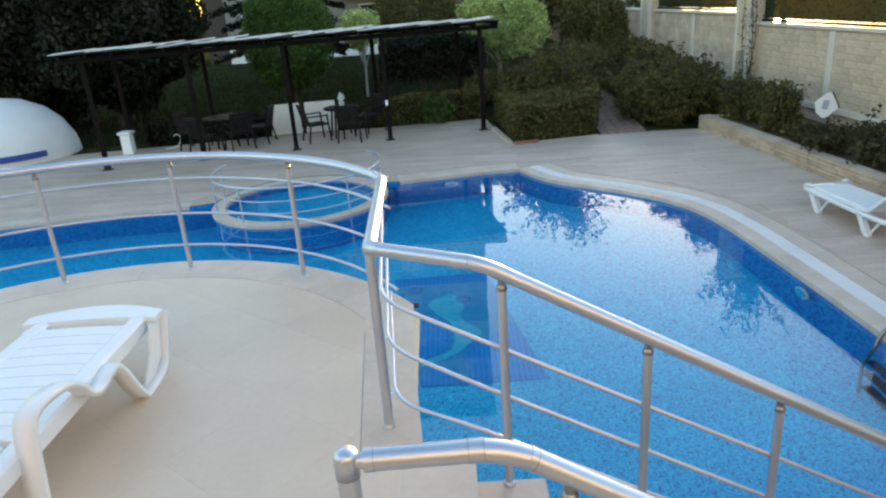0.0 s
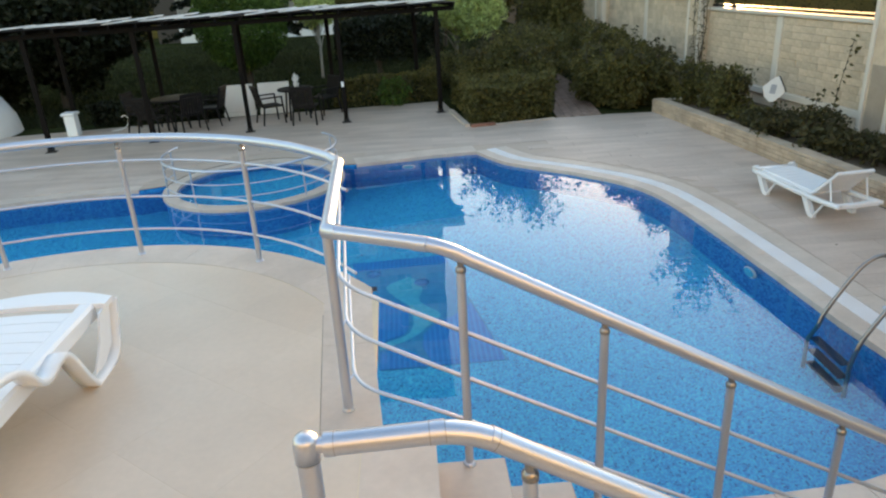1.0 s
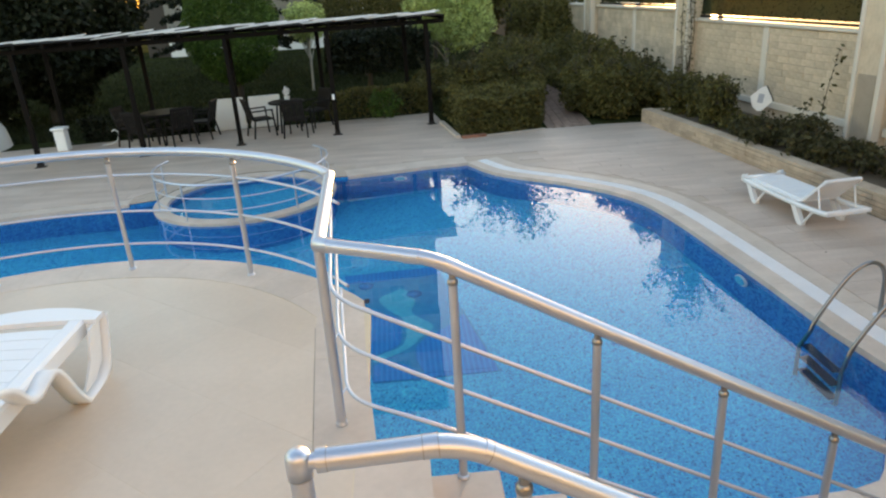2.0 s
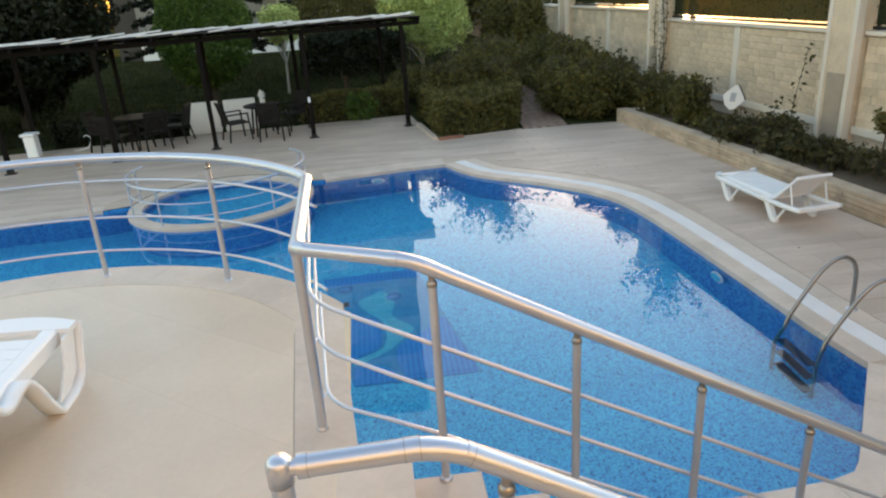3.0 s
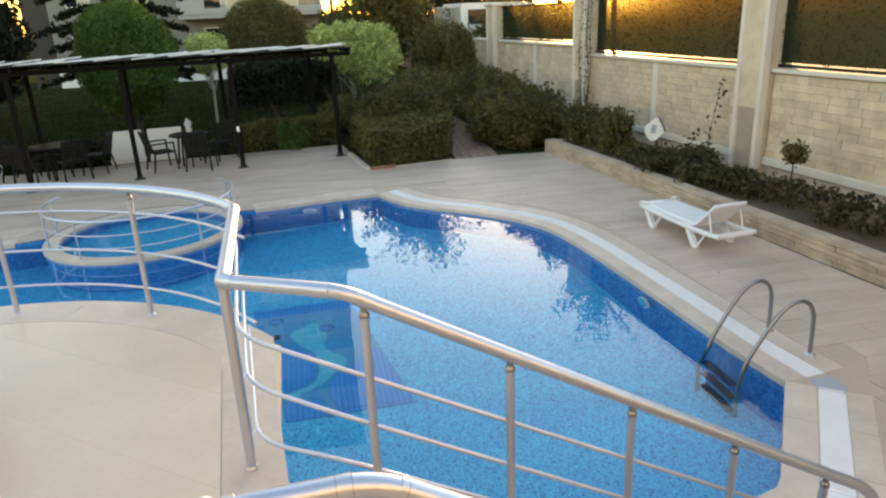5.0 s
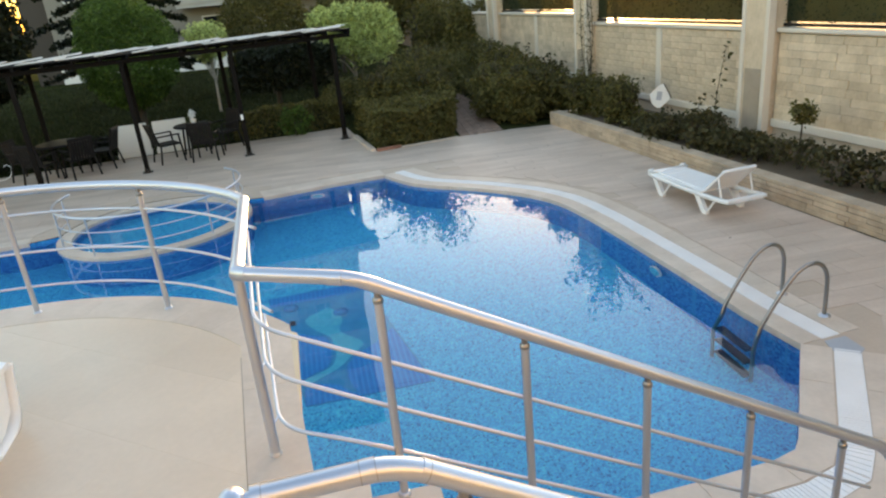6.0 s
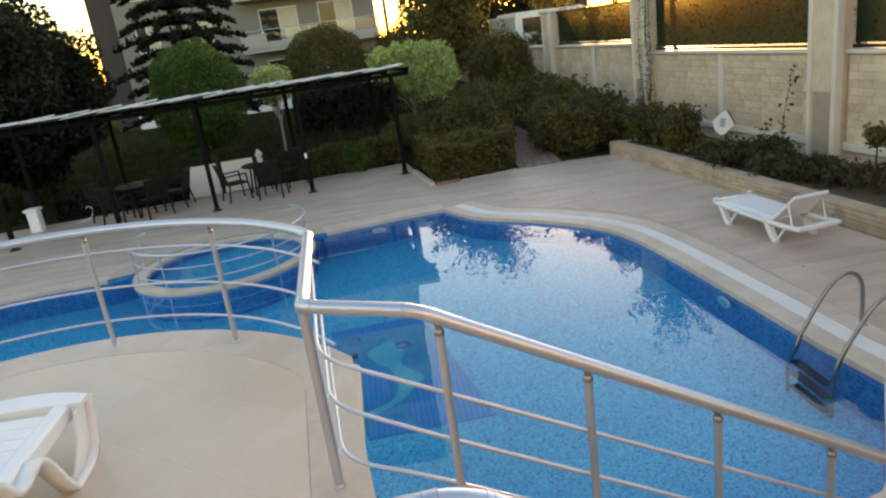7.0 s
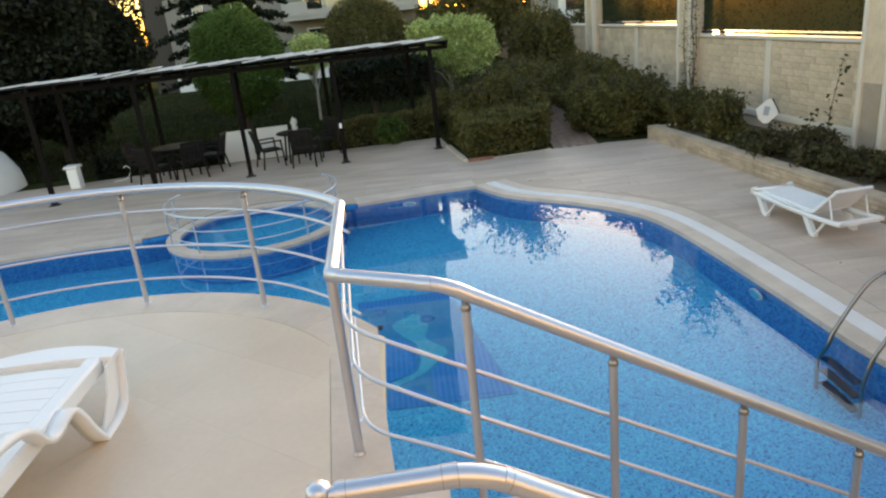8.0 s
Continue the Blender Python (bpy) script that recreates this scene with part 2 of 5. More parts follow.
grate_white = material("white_grating", (0.78, 0.79, 0.80), 0.4, 0, 0.05, 3, 60, 0.02)
grate_grey = material("grey_corner_plate", (0.36, 0.38, 0.42), 0.5, 0, 0.08, 3, 60, 0.02)
plastic_white = material("white_plastic", (0.80, 0.81, 0.82), 0.32, 0, 0.03, 2, 50, 0.02)
plastic_dark = material("dark_plastic", (0.012, 0.010, 0.010), 0.6, 0, 0.1, 3, 60, 0.05, spec=0.2)
ladder_step = material("blue_grey_step", (0.010, 0.045, 0.10), 0.6, 0, 0.1, 3, 60, 0.05, spec=0.05)
ladder_steel = material("worn_steel", (0.30, 0.29, 0.28), 0.3, 1.0, 0.08, 4, 90, 0.03)
wood_dark = material("dark_stained_wood", (0.008, 0.006, 0.005), 0.8, 0, 0.25, 3, 30, 0.15, spec=0.12)
slat_white = material("pale_batten", (0.62, 0.60, 0.58), 0.6, 0, 0.12, 4, 40, 0.1)
paint_white = material("white_paint", (0.72, 0.71, 0.69), 0.55, 0, 0.08, 1.2, 30, 0.05)
stone_face = material("split_limestone", (0.53, 0.405, 0.28), 0.85, 0, 0.20, 2.2, 18, 0.5, each=0.12, tint=(0.64, 0.52, 0.385))
stone_joined = material("split_limestone_joined", (0.53, 0.405, 0.28), 0.85, 0, 0.20, 2.2, 18, 0.5, island=0.12, tint=(0.64, 0.52, 0.385))
planter_stone = material("planter_stone", (0.40, 0.295, 0.21), 0.85, 0, 0.20, 3, 30, 0.5, island=0.15, tint=(0.50, 0.395, 0.295))
inset_stone = material("brown_inset_stone", (0.36, 0.29, 0.22), 0.8, 0, 0.14, 4, 30, 0.3)
wall_render = material("beige_render", (0.53, 0.42, 0.31), 0.85, 0, 0.08, 1.5, 30, 0.2, tint=(0.63, 0.52, 0.40))
moulding = material("cream_moulding", (0.66, 0.59, 0.50), 0.7, 0, 0.06, 2, 40, 0.1)
soil = material("dry_soil", (0.12, 0.085, 0.055), 0.95, 0, 0.3, 2, 30, 0.6)
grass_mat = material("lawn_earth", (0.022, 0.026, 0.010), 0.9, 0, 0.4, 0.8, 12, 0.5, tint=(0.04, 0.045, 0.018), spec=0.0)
brick_red = material("red_brick", (0.30, 0.13, 0.085), 0.85, 0, 0.15, 5, 40, 0.3, each=0.15)
brick_path = material("brick_path", (0.30, 0.20, 0.155), 0.85, 0, 0.2, 3, 30, 0.3, island=0.18)
bark = material("bark", (0.06, 0.045, 0.033), 0.9, 0, 0.3, 6, 30, 0.6)
bark_pale = material("pale_bark", (0.34, 0.31, 0.27), 0.9, 0, 0.2, 6, 30, 0.4)
iron = material("black_iron", (0.015, 0.014, 0.014), 0.5, 0.3, 0.1, 4, 40, 0.05)
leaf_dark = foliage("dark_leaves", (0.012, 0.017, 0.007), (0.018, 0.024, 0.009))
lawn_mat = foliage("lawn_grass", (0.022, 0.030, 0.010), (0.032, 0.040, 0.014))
# lightened and browned: the veil of sun glare is put into the leaf colour
leaf_hedge = foliage("hedge_leaves", (0.100, 0.098, 0.026), (0.140, 0.120, 0.040))
leaf_bright = foliage("bright_leaves", (0.060, 0.115, 0.020), (0.09, 0.155, 0.03))
leaf_pale = foliage("variegated_leaves", (0.34, 0.42, 0.13), (0.48, 0.53, 0.22))
leaf_fence = foliage("fence_greenery", (0.030, 0.044, 0.022), (0.040, 0.056, 0.028), 0.25)
net_fence = foliage("fence_netting", (0.030, 0.044, 0.022), (0.040, 0.056, 0.028), 0.0)
# thin green netting lets low light through, scattered forward to imitate the sun's glare
fn, fl = net_fence.node_tree.nodes, net_fence.node_tree.links.new
sheer, sheer_mix = fn.new("ShaderNodeBsdfRefraction"), fn.new("ShaderNodeMixShader")
sheer.inputs["Color"].default_value, sheer.inputs["Roughness"].default_value, sheer.inputs["IOR"].default_value = (0.55, 0.50, 0.30, 1), 0.34, 1.12
sheer_mix.inputs[0].default_value = 0.13
fl(fn["Material Output"].inputs[0].links[0].from_socket, sheer_mix.inputs[1])
fl(sheer.outputs[0], sheer_mix.inputs[2])
fl(sheer_mix.outputs[0], fn["Material Output"].inputs[0])
leaf_rose = foliage("rose_leaves", (0.062, 0.058, 0.024), (0.085, 0.078, 0.032))
# white trim and cream front darkened: the backlit shade is in these colours
facade_trim_shaded = material("facade_trim_shaded", (0.38, 0.37, 0.35), 0.7, 0, 0.08, 1.2, 30, 0.05)
facade = material("facade_paint_shaded", (0.22, 0.205, 0.18), 0.8, 0, 0.05, 0.3, 10, 0.1)
facade_dark = material("facade_dark", (0.05, 0.04, 0.034), 0.8, 0, 0.08, 0.3, 10, 0.1)
pool_floor_mat = mosaic("pool_mosaic", [(0.001, 0.19, 0.54), (0.003, 0.42, 0.79), (0.006, 0.62, 0.92), (0.012, 0.75, 0.95)], 0.018, (0.008, 0.58, 0.90))
pool_wall_mat = mosaic("pool_wall_mosaic", [(0.002, 0.17, 0.48), (0.003, 0.25, 0.60), (0.006, 0.37, 0.72)], 0.03, (0.006, 0.32, 0.64))
pool_pale_mat = mosaic("pool_pale_mosaic", [(0.02, 0.52, 0.74), (0.03, 0.58, 0.78)], 0.05, (0.04, 0.58, 0.76))
pool_cyan_mat = mosaic("pool_cyan_mosaic", [(0.004, 0.32, 0.62), (0.006, 0.36, 0.66)], 0.05, (0.008, 0.38, 0.66))
pool_rib_mat = mosaic("pool_ribbed_tile", [(0.002, 0.27, 0.70), (0.003, 0.30, 0.74)], 0.06, (0.004, 0.37, 0.80), True)


def clear(name, ior, tint, rough=0.0):
    m = bpy.data.materials.new(name)
    m.use_nodes = True
    nodes = m.node_tree.nodes
    g = nodes.new("ShaderNodeBsdfGlass")
    g.inputs["Color"].default_value, g.inputs["IOR"].default_value, g.inputs["Roughness"].default_value = (*tint, 1), ior, rough
    m.node_tree.links.new(g.outputs[0], nodes["Material Output"].inputs[0])
    return m


water_mat = clear("pool_water", 1.333, (0.90, 0.985, 1.0))
nodes = water_mat.node_tree.nodes
ripple, bump = nodes.new("ShaderNodeTexNoise"), nodes.new("ShaderNodeBump")
ripple.inputs["Scale"].default_value = 1.3
bump.inputs["Strength"].default_value, bump.inputs["Distance"].default_value = 0.006, 0.01
at = nodes.new("ShaderNodeTexCoord")
water_mat.node_tree.links.new(at.outputs["Object"], ripple.inputs["Vector"])
water_mat.node_tree.links.new(ripple.outputs[0], bump.inputs["Height"])
water_mat.node_tree.links.new(bump.outputs[0], nodes["Glass BSDF"].inputs["Normal"])
glass_mat = clear("glass", 1.45, (0.9, 0.97, 0.96))

# ---------- pool, deck and ground ----------
RING = (-2.75, 11.70)                # middle of the small round pool
far_left = [(-13.0, 10.3), (-9.5, 10.85), (-7.1, 11.25), (-5.85, 11.5), (-4.75, 11.6)]
ring_back = arc(*RING, 1.56, 178, 27, 20)
far_right = [(-1.02, 12.37), (-0.3, 12.51), (0.41, 12.65), (1.27, 12.74)]
curve = smooth_line([(1.27, 12.74), (1.45, 12.3), (1.71, 11.81), (2.14, 11.38), (2.61, 10.97), (2.99, 10.56), (3.33, 10.12), (3.59, 9.52), (3.72, 8.72), (3.78, 7.94), (3.82, 7.22), (3.86, 6.51)], 3)
corner = [(3.98, 4.61), (3.10, 3.50), (2.98, 3.385), (2.78, 3.33), (2.1, 3.29)]
right_side = [(3.90, 5.36)] + corner
near_side = [(0.9, 3.27), (-0.9, 3.25), (-0.9, 2.4), (-13.0, 2.4)]
pool_far = far_left + ring_back + far_right
pool_right = curve + right_side
outline = pool_far + pool_right[1:] + near_side           # clockwise seen from above
FLOOR_Z = -1.35


def filled(outer, holes, z, name, mat):
    """A flat sheet with holes."""
    bm = bmesh.new()
    for loop in [outer] + holes:
        vs = [bm.verts.new((x, y, z)) for x, y in loop]
        for a, b in zip(vs, vs[1:] + vs[:1]):
            bm.edges.new((a, b))
    bmesh.ops.triangle_fill(bm, use_beauty=True, edges=bm.edges[:])
    bmesh.ops.recalc_face_normals(bm, faces=bm.faces[:])
    if bm.faces[:] and bm.faces[:][0].normal.z < 0:
        bmesh.ops.reverse_faces(bm, faces=bm.faces[:])
    me = bpy.data.meshes.new(name)
    bm.to_mesh(me)
    bm.free()
    me.materials.append(mat)
    return me


wall_hole = list(reversed(outline))
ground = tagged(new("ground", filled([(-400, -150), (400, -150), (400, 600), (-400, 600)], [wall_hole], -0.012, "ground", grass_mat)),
                "dark dry lawn and earth reaching far behind the pool", "ground", kind="structure")
deck_edge = [(-30, 3.0), (-13.0, 3.0), (-13.0, -4.0), (9.0, -4.0), (9.0, 3.0), (6.6, 3.0), (5.68, 15.25), (4.6, 15.35), (4.05, 15.32), (3.35, 15.32), (1.33, 14.93), (0.95, 18.45), (-4.6, 18.0), (-12.0, 17.0), (-30, 16.2)]
deck = tagged(new("pavement", filled(deck_edge, [wall_hole], 0.008, "pavement", deck_bed)), "pale stone paved pool deck", "pavement", kind="structure")

shell = Mesh()
n = len(outline)
shell.add([(x, y, FLOOR_Z) for x, y in outline] + [(x, y, -0.004) for x, y in outline], [(i, (i + 1) % n, n + (i + 1) % n, n + i) for i in range(n)])
pool = setting("pool_wall", shell, pool_wall_mat, "dark blue mosaic side walls of the pool", "pool")
setting("pool_floor", filled(outline, [], FLOOR_Z, "pool_floor", pool_floor_mat), pool_floor_mat, "mottled blue mosaic pool floor", "pool")
rise = [(x, y, FLOOR_Z + 0.004 + 0.36 * min(1.0, max(0.0, (x - 1.0) / 2.8))) for x, y in pool_right]
foot = [(1.0, min(12.5, max(3.32, y)), FLOOR_Z + 0.002) for x, y in pool_right]
setting("pool_slope", Mesh().add(rise + foot, [(i + 1, i, len(rise) + i, len(rise) + i + 1) for i in range(len(rise) - 1)]), pool_floor_mat, "mottled blue mosaic pool floor rising to the ladder side", "pool")
water = tagged(new("water", filled(outline, [], WATER, "water", water_mat)), "still clear blue pool water", "water", kind="structure")
water.visible_shadow = False

# coping stones, white overflow grating and border strip
def pieces_along(line, d0, d1, z0, z1, length, gap, name, mat, parent, label=""):
    """Cuts a strip along a line into single stones with open joints."""
    done, total = [], 0.0
    inner, outer = offset(line, d0), offset(line, d1)
    cum = [0.0]
    for a, b in zip(line, line[1:]):
        cum.append(cum[-1] + math.dist(a, b))
    count = max(1, round(cum[-1] / length))

    def at_length(side, s):
        for i in range(len(cum) - 1):
            if s <= cum[i + 1] + 1e-9:
                t = (s - cum[i]) / max(1e-9, cum[i + 1] - cum[i])
                return (side[i][0] + (side[i + 1][0] - side[i][0]) * t, side[i][1] + (side[i + 1][1] - side[i][1]) * t)
        return side[-1]

    for k in range(count):
        s0, s1 = cum[-1] * k / count + gap / 2, cum[-1] * (k + 1) / count - gap / 2
        cuts = [s0] + [c for c in cum if s0 + 0.02 < c < s1 - 0.02] + [s1]
        part(name, Mesh().band([at_length(inner, s) for s in cuts], [at_length(outer, s) for s in cuts], z0, z1), mat, parent, label)
    return count


coping = thing("pool_coping", "beige travertine stones edging the pool", "coping", kind="structure")
pieces_along(far_left, 0.02, -0.28, -0.06, 0.014, 0.6, 0.006, "stone", travertine, coping)
pieces_along(far_right, 0.02, -0.22, -0.06, 0.014, 0.6, 0.006, "stone", travertine, coping)
pieces_along(far_right, -0.226, -0.46, -0.06, 0.014, 0.6, 0.006, "stone", travertine, coping)
pieces_along(curve + right_side[:2], 0.02, -0.200, -0.06, 0.014, 0.6, 0.006, "stone", travertine, coping)
pieces_along(corner + [(0.9, 3.27), (-0.24, 3.255)], 0.02, -0.222, -0.06, 0.014, 0.6, 0.006, "stone", travertine, coping)
border = thing("deck_border", "pale stone border strip beside the grating", "paving", kind="structure")
pieces_along(curve + right_side[:2], -0.421, -0.64, -0.03, 0.014, 0.6, 0.005, "stone", travertine, border)
pieces_along(corner + [(0.9, 3.27)], -0.452, -0.64, -0.03, 0.014, 0.6, 0.005, "stone", travertine, border)
grating = thing("overflow_grating", "white plastic overflow grating along the pool edge", "grating", kind="structure")
pieces_along(curve + right_side[:2], -0.210, -0.415, -0.05, 0.010, 0.5, 0.004, "grate", grate_white, grating)
pieces_along(corner + [(0.9, 3.27)], -0.236, -0.445, -0.05, 0.010, 0.5, 0.004, "grate", grate_white, grating)
part("corner_plate", Mesh().prism([(4.128, 4.435), (4.288, 4.297), (4.39, 4.365), (4.398, 4.60), (4.18, 4.592)], -0.05, 0.013), grate_grey, grating, "grey corner plate")
ribs = Mesh()
for line, d0, d1 in ((curve + right_side[:2], -0.218, -0.405), (corner, -0.24, -0.435)):
    a, b = offset(line, d0), offset(line, d1)
    for i in range(len(line) - 1):
        count = int(math.dist(line[i], line[i + 1]) / 0.03)
        for k in range(count):
            t = (k + 0.5) / count
            p = Vector(a[i]).lerp(Vector(a[i + 1]), t)
            q = Vector(b[i]).lerp(Vector(b[i + 1]), t)
            e = Vector((-(q - p).y, (q - p).x)).normalized() * 0.007
            ribs.add([(*(p - e), 0.010), (*(p + e), 0.010), (*(q + e), 0.010), (*(q - e), 0.010), (*(p - e), 0.016), (*(p + e), 0.016), (*(q + e), 0.016), (*(q - e), 0.016)],
                     [(4, 5, 6, 7), (0, 1, 5, 4), (1, 2, 6, 5), (2, 3, 7, 6), (3, 0, 4, 7)])
part("rib", ribs, grate_white, grating, kind="stuff")

# the small round pool
ring = thing("round_pool", "small round pool with a beige stone rim", "pool", kind="structure")
for k in range(16):
    a0, a1 = 360 / 16 * k, 360 / 16 * (k + 1) - 0.3
    part("rim_stone", Mesh().band(arc(*RING, 1.33, a0, a1, 4), arc(*RING, 1.553, a0, a1, 4), -0.07, 0.0), travertine, ring)
part("rim_wall", Mesh().band(arc(*RING, 1.36, 0, 360, 48), arc(*RING, 1.52, 0, 360, 48), FLOOR_Z, -0.07), pool_wall_mat, ring)
part("basin", Mesh().prism(arc(*RING, 1.37, 0, 354, 47), FLOOR_Z, -0.55), pool_floor_mat, ring)

# shapes laid into the pool floor
inlay = thing("floor_inlay", "pale and ribbed blue tile shapes on the pool steps", "mosaic", kind="structure")


def rounded_shape(points):
    """A smooth closed outline, counter-clockwise."""
    line = smooth_line(points + points[:3], 5)[5:-9]
    area = sum(a[0] * b[1] - b[0] * a[1] for a, b in zip(line, line[1:] + line[:1]))
    return line if area > 0 else line[::-1]


part("field", Mesh().prism([(-0.49, 6.31), (0.89, 6.33), (0.36, 9.06), (-0.95, 8.99)], FLOOR_Z, FLOOR_Z + 0.006), pool_cyan_mat, inlay)
part("border", Mesh().prism([(-0.90, 8.72), (0.42, 8.80), (0.37, 9.05), (-0.94, 8.98)], FLOOR_Z + 0.006, FLOOR_Z + 0.010), pool_rib_mat, inlay)
part("pale_figure", Mesh().prism(rounded_shape([(-0.45, 8.2), (-0.15, 8.45), (0.02, 8.1), (-0.02, 7.75), (0.22, 7.4), (0.06, 7.15), (-0.10, 6.95), (-0.45, 6.72), (-0.48, 6.82), (-0.15, 7.05), (-0.14, 7.6), (-0.3, 7.85)]), FLOOR_Z + 0.006, FLOOR_Z + 0.011), pool_pale_mat, inlay)
part("ribbed_figure", Mesh().prism(rounded_shape([(-0.55, 7.80), (-0.24, 7.70), (-0.17, 7.40), (-0.20, 7.05), (-0.38, 6.92), (-0.56, 6.90)]), FLOOR_Z + 0.006, FLOOR_Z + 0.015), pool_rib_mat, inlay)
part("ribbed_figure", Mesh().prism([(-0.02, 6.70), (0.06, 6.42), (0.86, 6.40), (0.62, 7.62), (0.38, 7.34), (0.10, 7.12), (-0.01, 6.95)], FLOOR_Z + 0.006, FLOOR_Z + 0.015), pool_rib_mat, inlay)
part("ribbed_figure", Mesh().prism([(-0.50, 6.33), (0.86, 6.34), (0.86, 6.395), (0.0, 6.41), (-0.12, 6.60), (-0.30, 6.68), (-0.50, 6.66)], FLOOR_Z + 0.006, FLOOR_Z + 0.015), pool_rib_mat, inlay)
part("grille", Mesh().box(-0.645, -0.575, 8.11, 8.23, FLOOR_Z + 0.006, FLOOR_Z + 0.02, c=0.003), ladder_step, inlay, "small dark floor grille")
for x, y in ((-0.63, 8.6), (0.02, 8.26)):
    part("drain", Mesh().lathe([(0.10, 0), (0.10, 0.012), (0.03, 0.02)], (x, y, FLOOR_Z + 0.012), 18), pool_wall_mat, inlay, "round floor drain")
lights = thing("pool_lamp", "round underwater lamp in the pool wall, unlit", "lamp", pose(3.765, 6.85, -0.25), "underwater lamps")
part("lens", Mesh().tube([(0.0, 0, 0), (-0.03, 0, 0)], 0.10, 20), pool_pale_mat, lights)
part("bezel", Mesh().tube([(0.01, 0, 0), (-0.015, 0, 0)], 0.125, 20), grate_white, lights)
copy_thing(lights, pose(-0.05, 12.35, -0.25, 0, 0, 80))

# ---------- upper terrace and stairs ----------
seam_dark = material("open_joint", (0.16, 0.13, 0.10), 0.9, 0, 0.3, 6, 60, 0.2)
CX, CY = -2.30, 2.80                 # middle of the round terrace end
body_outline = [(-0.25, -4.0), (-0.25, 2.4), (-0.70, 2.45), (-0.70, 3.6)] + arc(CX, CY, 1.95, 26, 180, 40) + [(-4.25, -4.0)]
setting("terrace_body", Mesh().prism(body_outline, -1.5, T - 0.05), wall_render, "rendered wall under the raised terrace", "terrace")
terrace = thing("terrace_floor", "beige tiled raised terrace", "floor", kind="structure")
part("bed", Mesh().prism([(-0.25, -4.0), (-0.25, 2.5), (-0.27, 3.9)] + arc(CX, CY, 2.28, 31, 180, 40) + [(-4.58, -4.0)], T - 0.049, T - 0.0006), grout, terrace)
def joint_x(y):
    return -0.492 - 0.0895 * (y - 2.531)          # the long open joint, slightly askew


def edge_x(y):
    return -0.215 - 0.0895 * (y - 2.572)          # the edge over the water


region = [(-4.28, -3.9), (-0.30, -3.9), (-0.30, 0.34), (joint_x(3.84) - 0.004, 3.84)] + arc(CX, CY, 1.985, 33, 180, 36)
ca, sa = math.cos(radians(-38)), math.sin(radians(-38))
S = 0.60
for i in range(-9, 12):
    for j in range(-9, 12):
        q = [(i * S + u, j * S + v) for u, v in ((0.0007, 0.0007), (S - 0.0007, 0.0007), (S - 0.0007, S - 0.0007), (0.0007, S - 0.0007))]
        q = clip([(-1.87 + x * ca - y * sa, 2.89 + x * sa + y * ca) for x, y in q], region)
        if len(q) >= 3:
            part("tile", Mesh().prism(q, T - 0.02, T), terrace_tile, terrace)
for k in range(14):
    a0 = 31.7 + 148.3 * k / 14
    part("edge_stone", Mesh().band(arc(CX, CY, 1.99, a0, a0 + 148.3 / 14 - 0.06, 5), arc(CX, CY, 2.335, a0, a0 + 148.3 / 14 - 0.06, 5), T - 0.045, T + 0.002), travertine, terrace)
for y0, y1 in ((3.32, 3.76), (2.52, 3.317)):
    part("edge_stone", Mesh().prism([(joint_x(y0), y0), (edge_x(y0), y0)] + ([(-0.318, 4.022), (-0.610, 3.842)] if y1 > 3.5 else [(edge_x(y1), y1), (joint_x(y1), y1)]), T - 0.045, T + 0.002), travertine, terrace)
part("edge_stone", Mesh().prism([(-0.30, 1.9), (0.02, 1.9), (0.02, 2.47), (-0.22, 2.515), (-0.30, 2.515)], T - 0.045, T + 0.002), travertine, terrace)
part("edge_stone", Mesh().prism([(joint_x(1.2), 1.2), (0.02, 1.2), (0.02, 1.895), (joint_x(1.895), 1.895)], T - 0.045, T + 0.002), travertine, terrace)
part("edge_stone", Mesh().prism([(joint_x(1.9), 1.9), (-0.305, 1.9), (-0.305, 2.515), (joint_x(2.515), 2.515)], T - 0.045, T), terrace_tile, terrace)

landing = thing("upper_landing", "beige tiled landing at the head of the stairs", "floor", kind="structure")
part("body", Mesh().box(-0.249, 2.6, -4.0, 1.14, -0.1, T - 0.05), wall_render, landing)
for i in range(5):
    for j in range(9):
        part("tile", Mesh().box(-0.248 + i * 0.57, 0.318 + i * 0.57, -4.0 + j * 0.571, -3.433 + j * 0.571, T - 0.05, T, c=0.003), terrace_tile, landing)

part("expansion_joint", Mesh().prism([(joint_x(1.9) - 0.0035, 1.9), (joint_x(1.9) - 0.0005, 1.9), (joint_x(3.70) - 0.0005, 3.70), (joint_x(3.70) - 0.0035, 3.70)], T - 0.01, T - 0.0005), seam_dark, terrace, "dark open joint")
RISE, RUN, X0 = T / 8, 0.307, 0.02
stairs = thing("stairs", "travertine steps down to the pool deck", "stairs", kind="structure")
for k in range(1, 8):
    z = T - RISE * k
    x = X0 + RUN * (k - 1)
    part("tread", Mesh().box(x - 0.02, x + RUN, 1.16, 2.48, z - 0.035, z, c=0.006), travertine, stairs)
    part("riser", Mesh().box(x + 0.005 - 0.03, x + RUN - 0.022, 1.18, 2.46, -0.004, z - 0.035), travertine, stairs)
part("top_wall", Mesh().box(-0.25, X0 - 0.03, 1.18, 2.46, -0.004, T - 0.046), travertine, stairs)

# ---------- railings ----------
def thicken(path, r, seg=12):
    return Mesh().tube(path, r, seg)


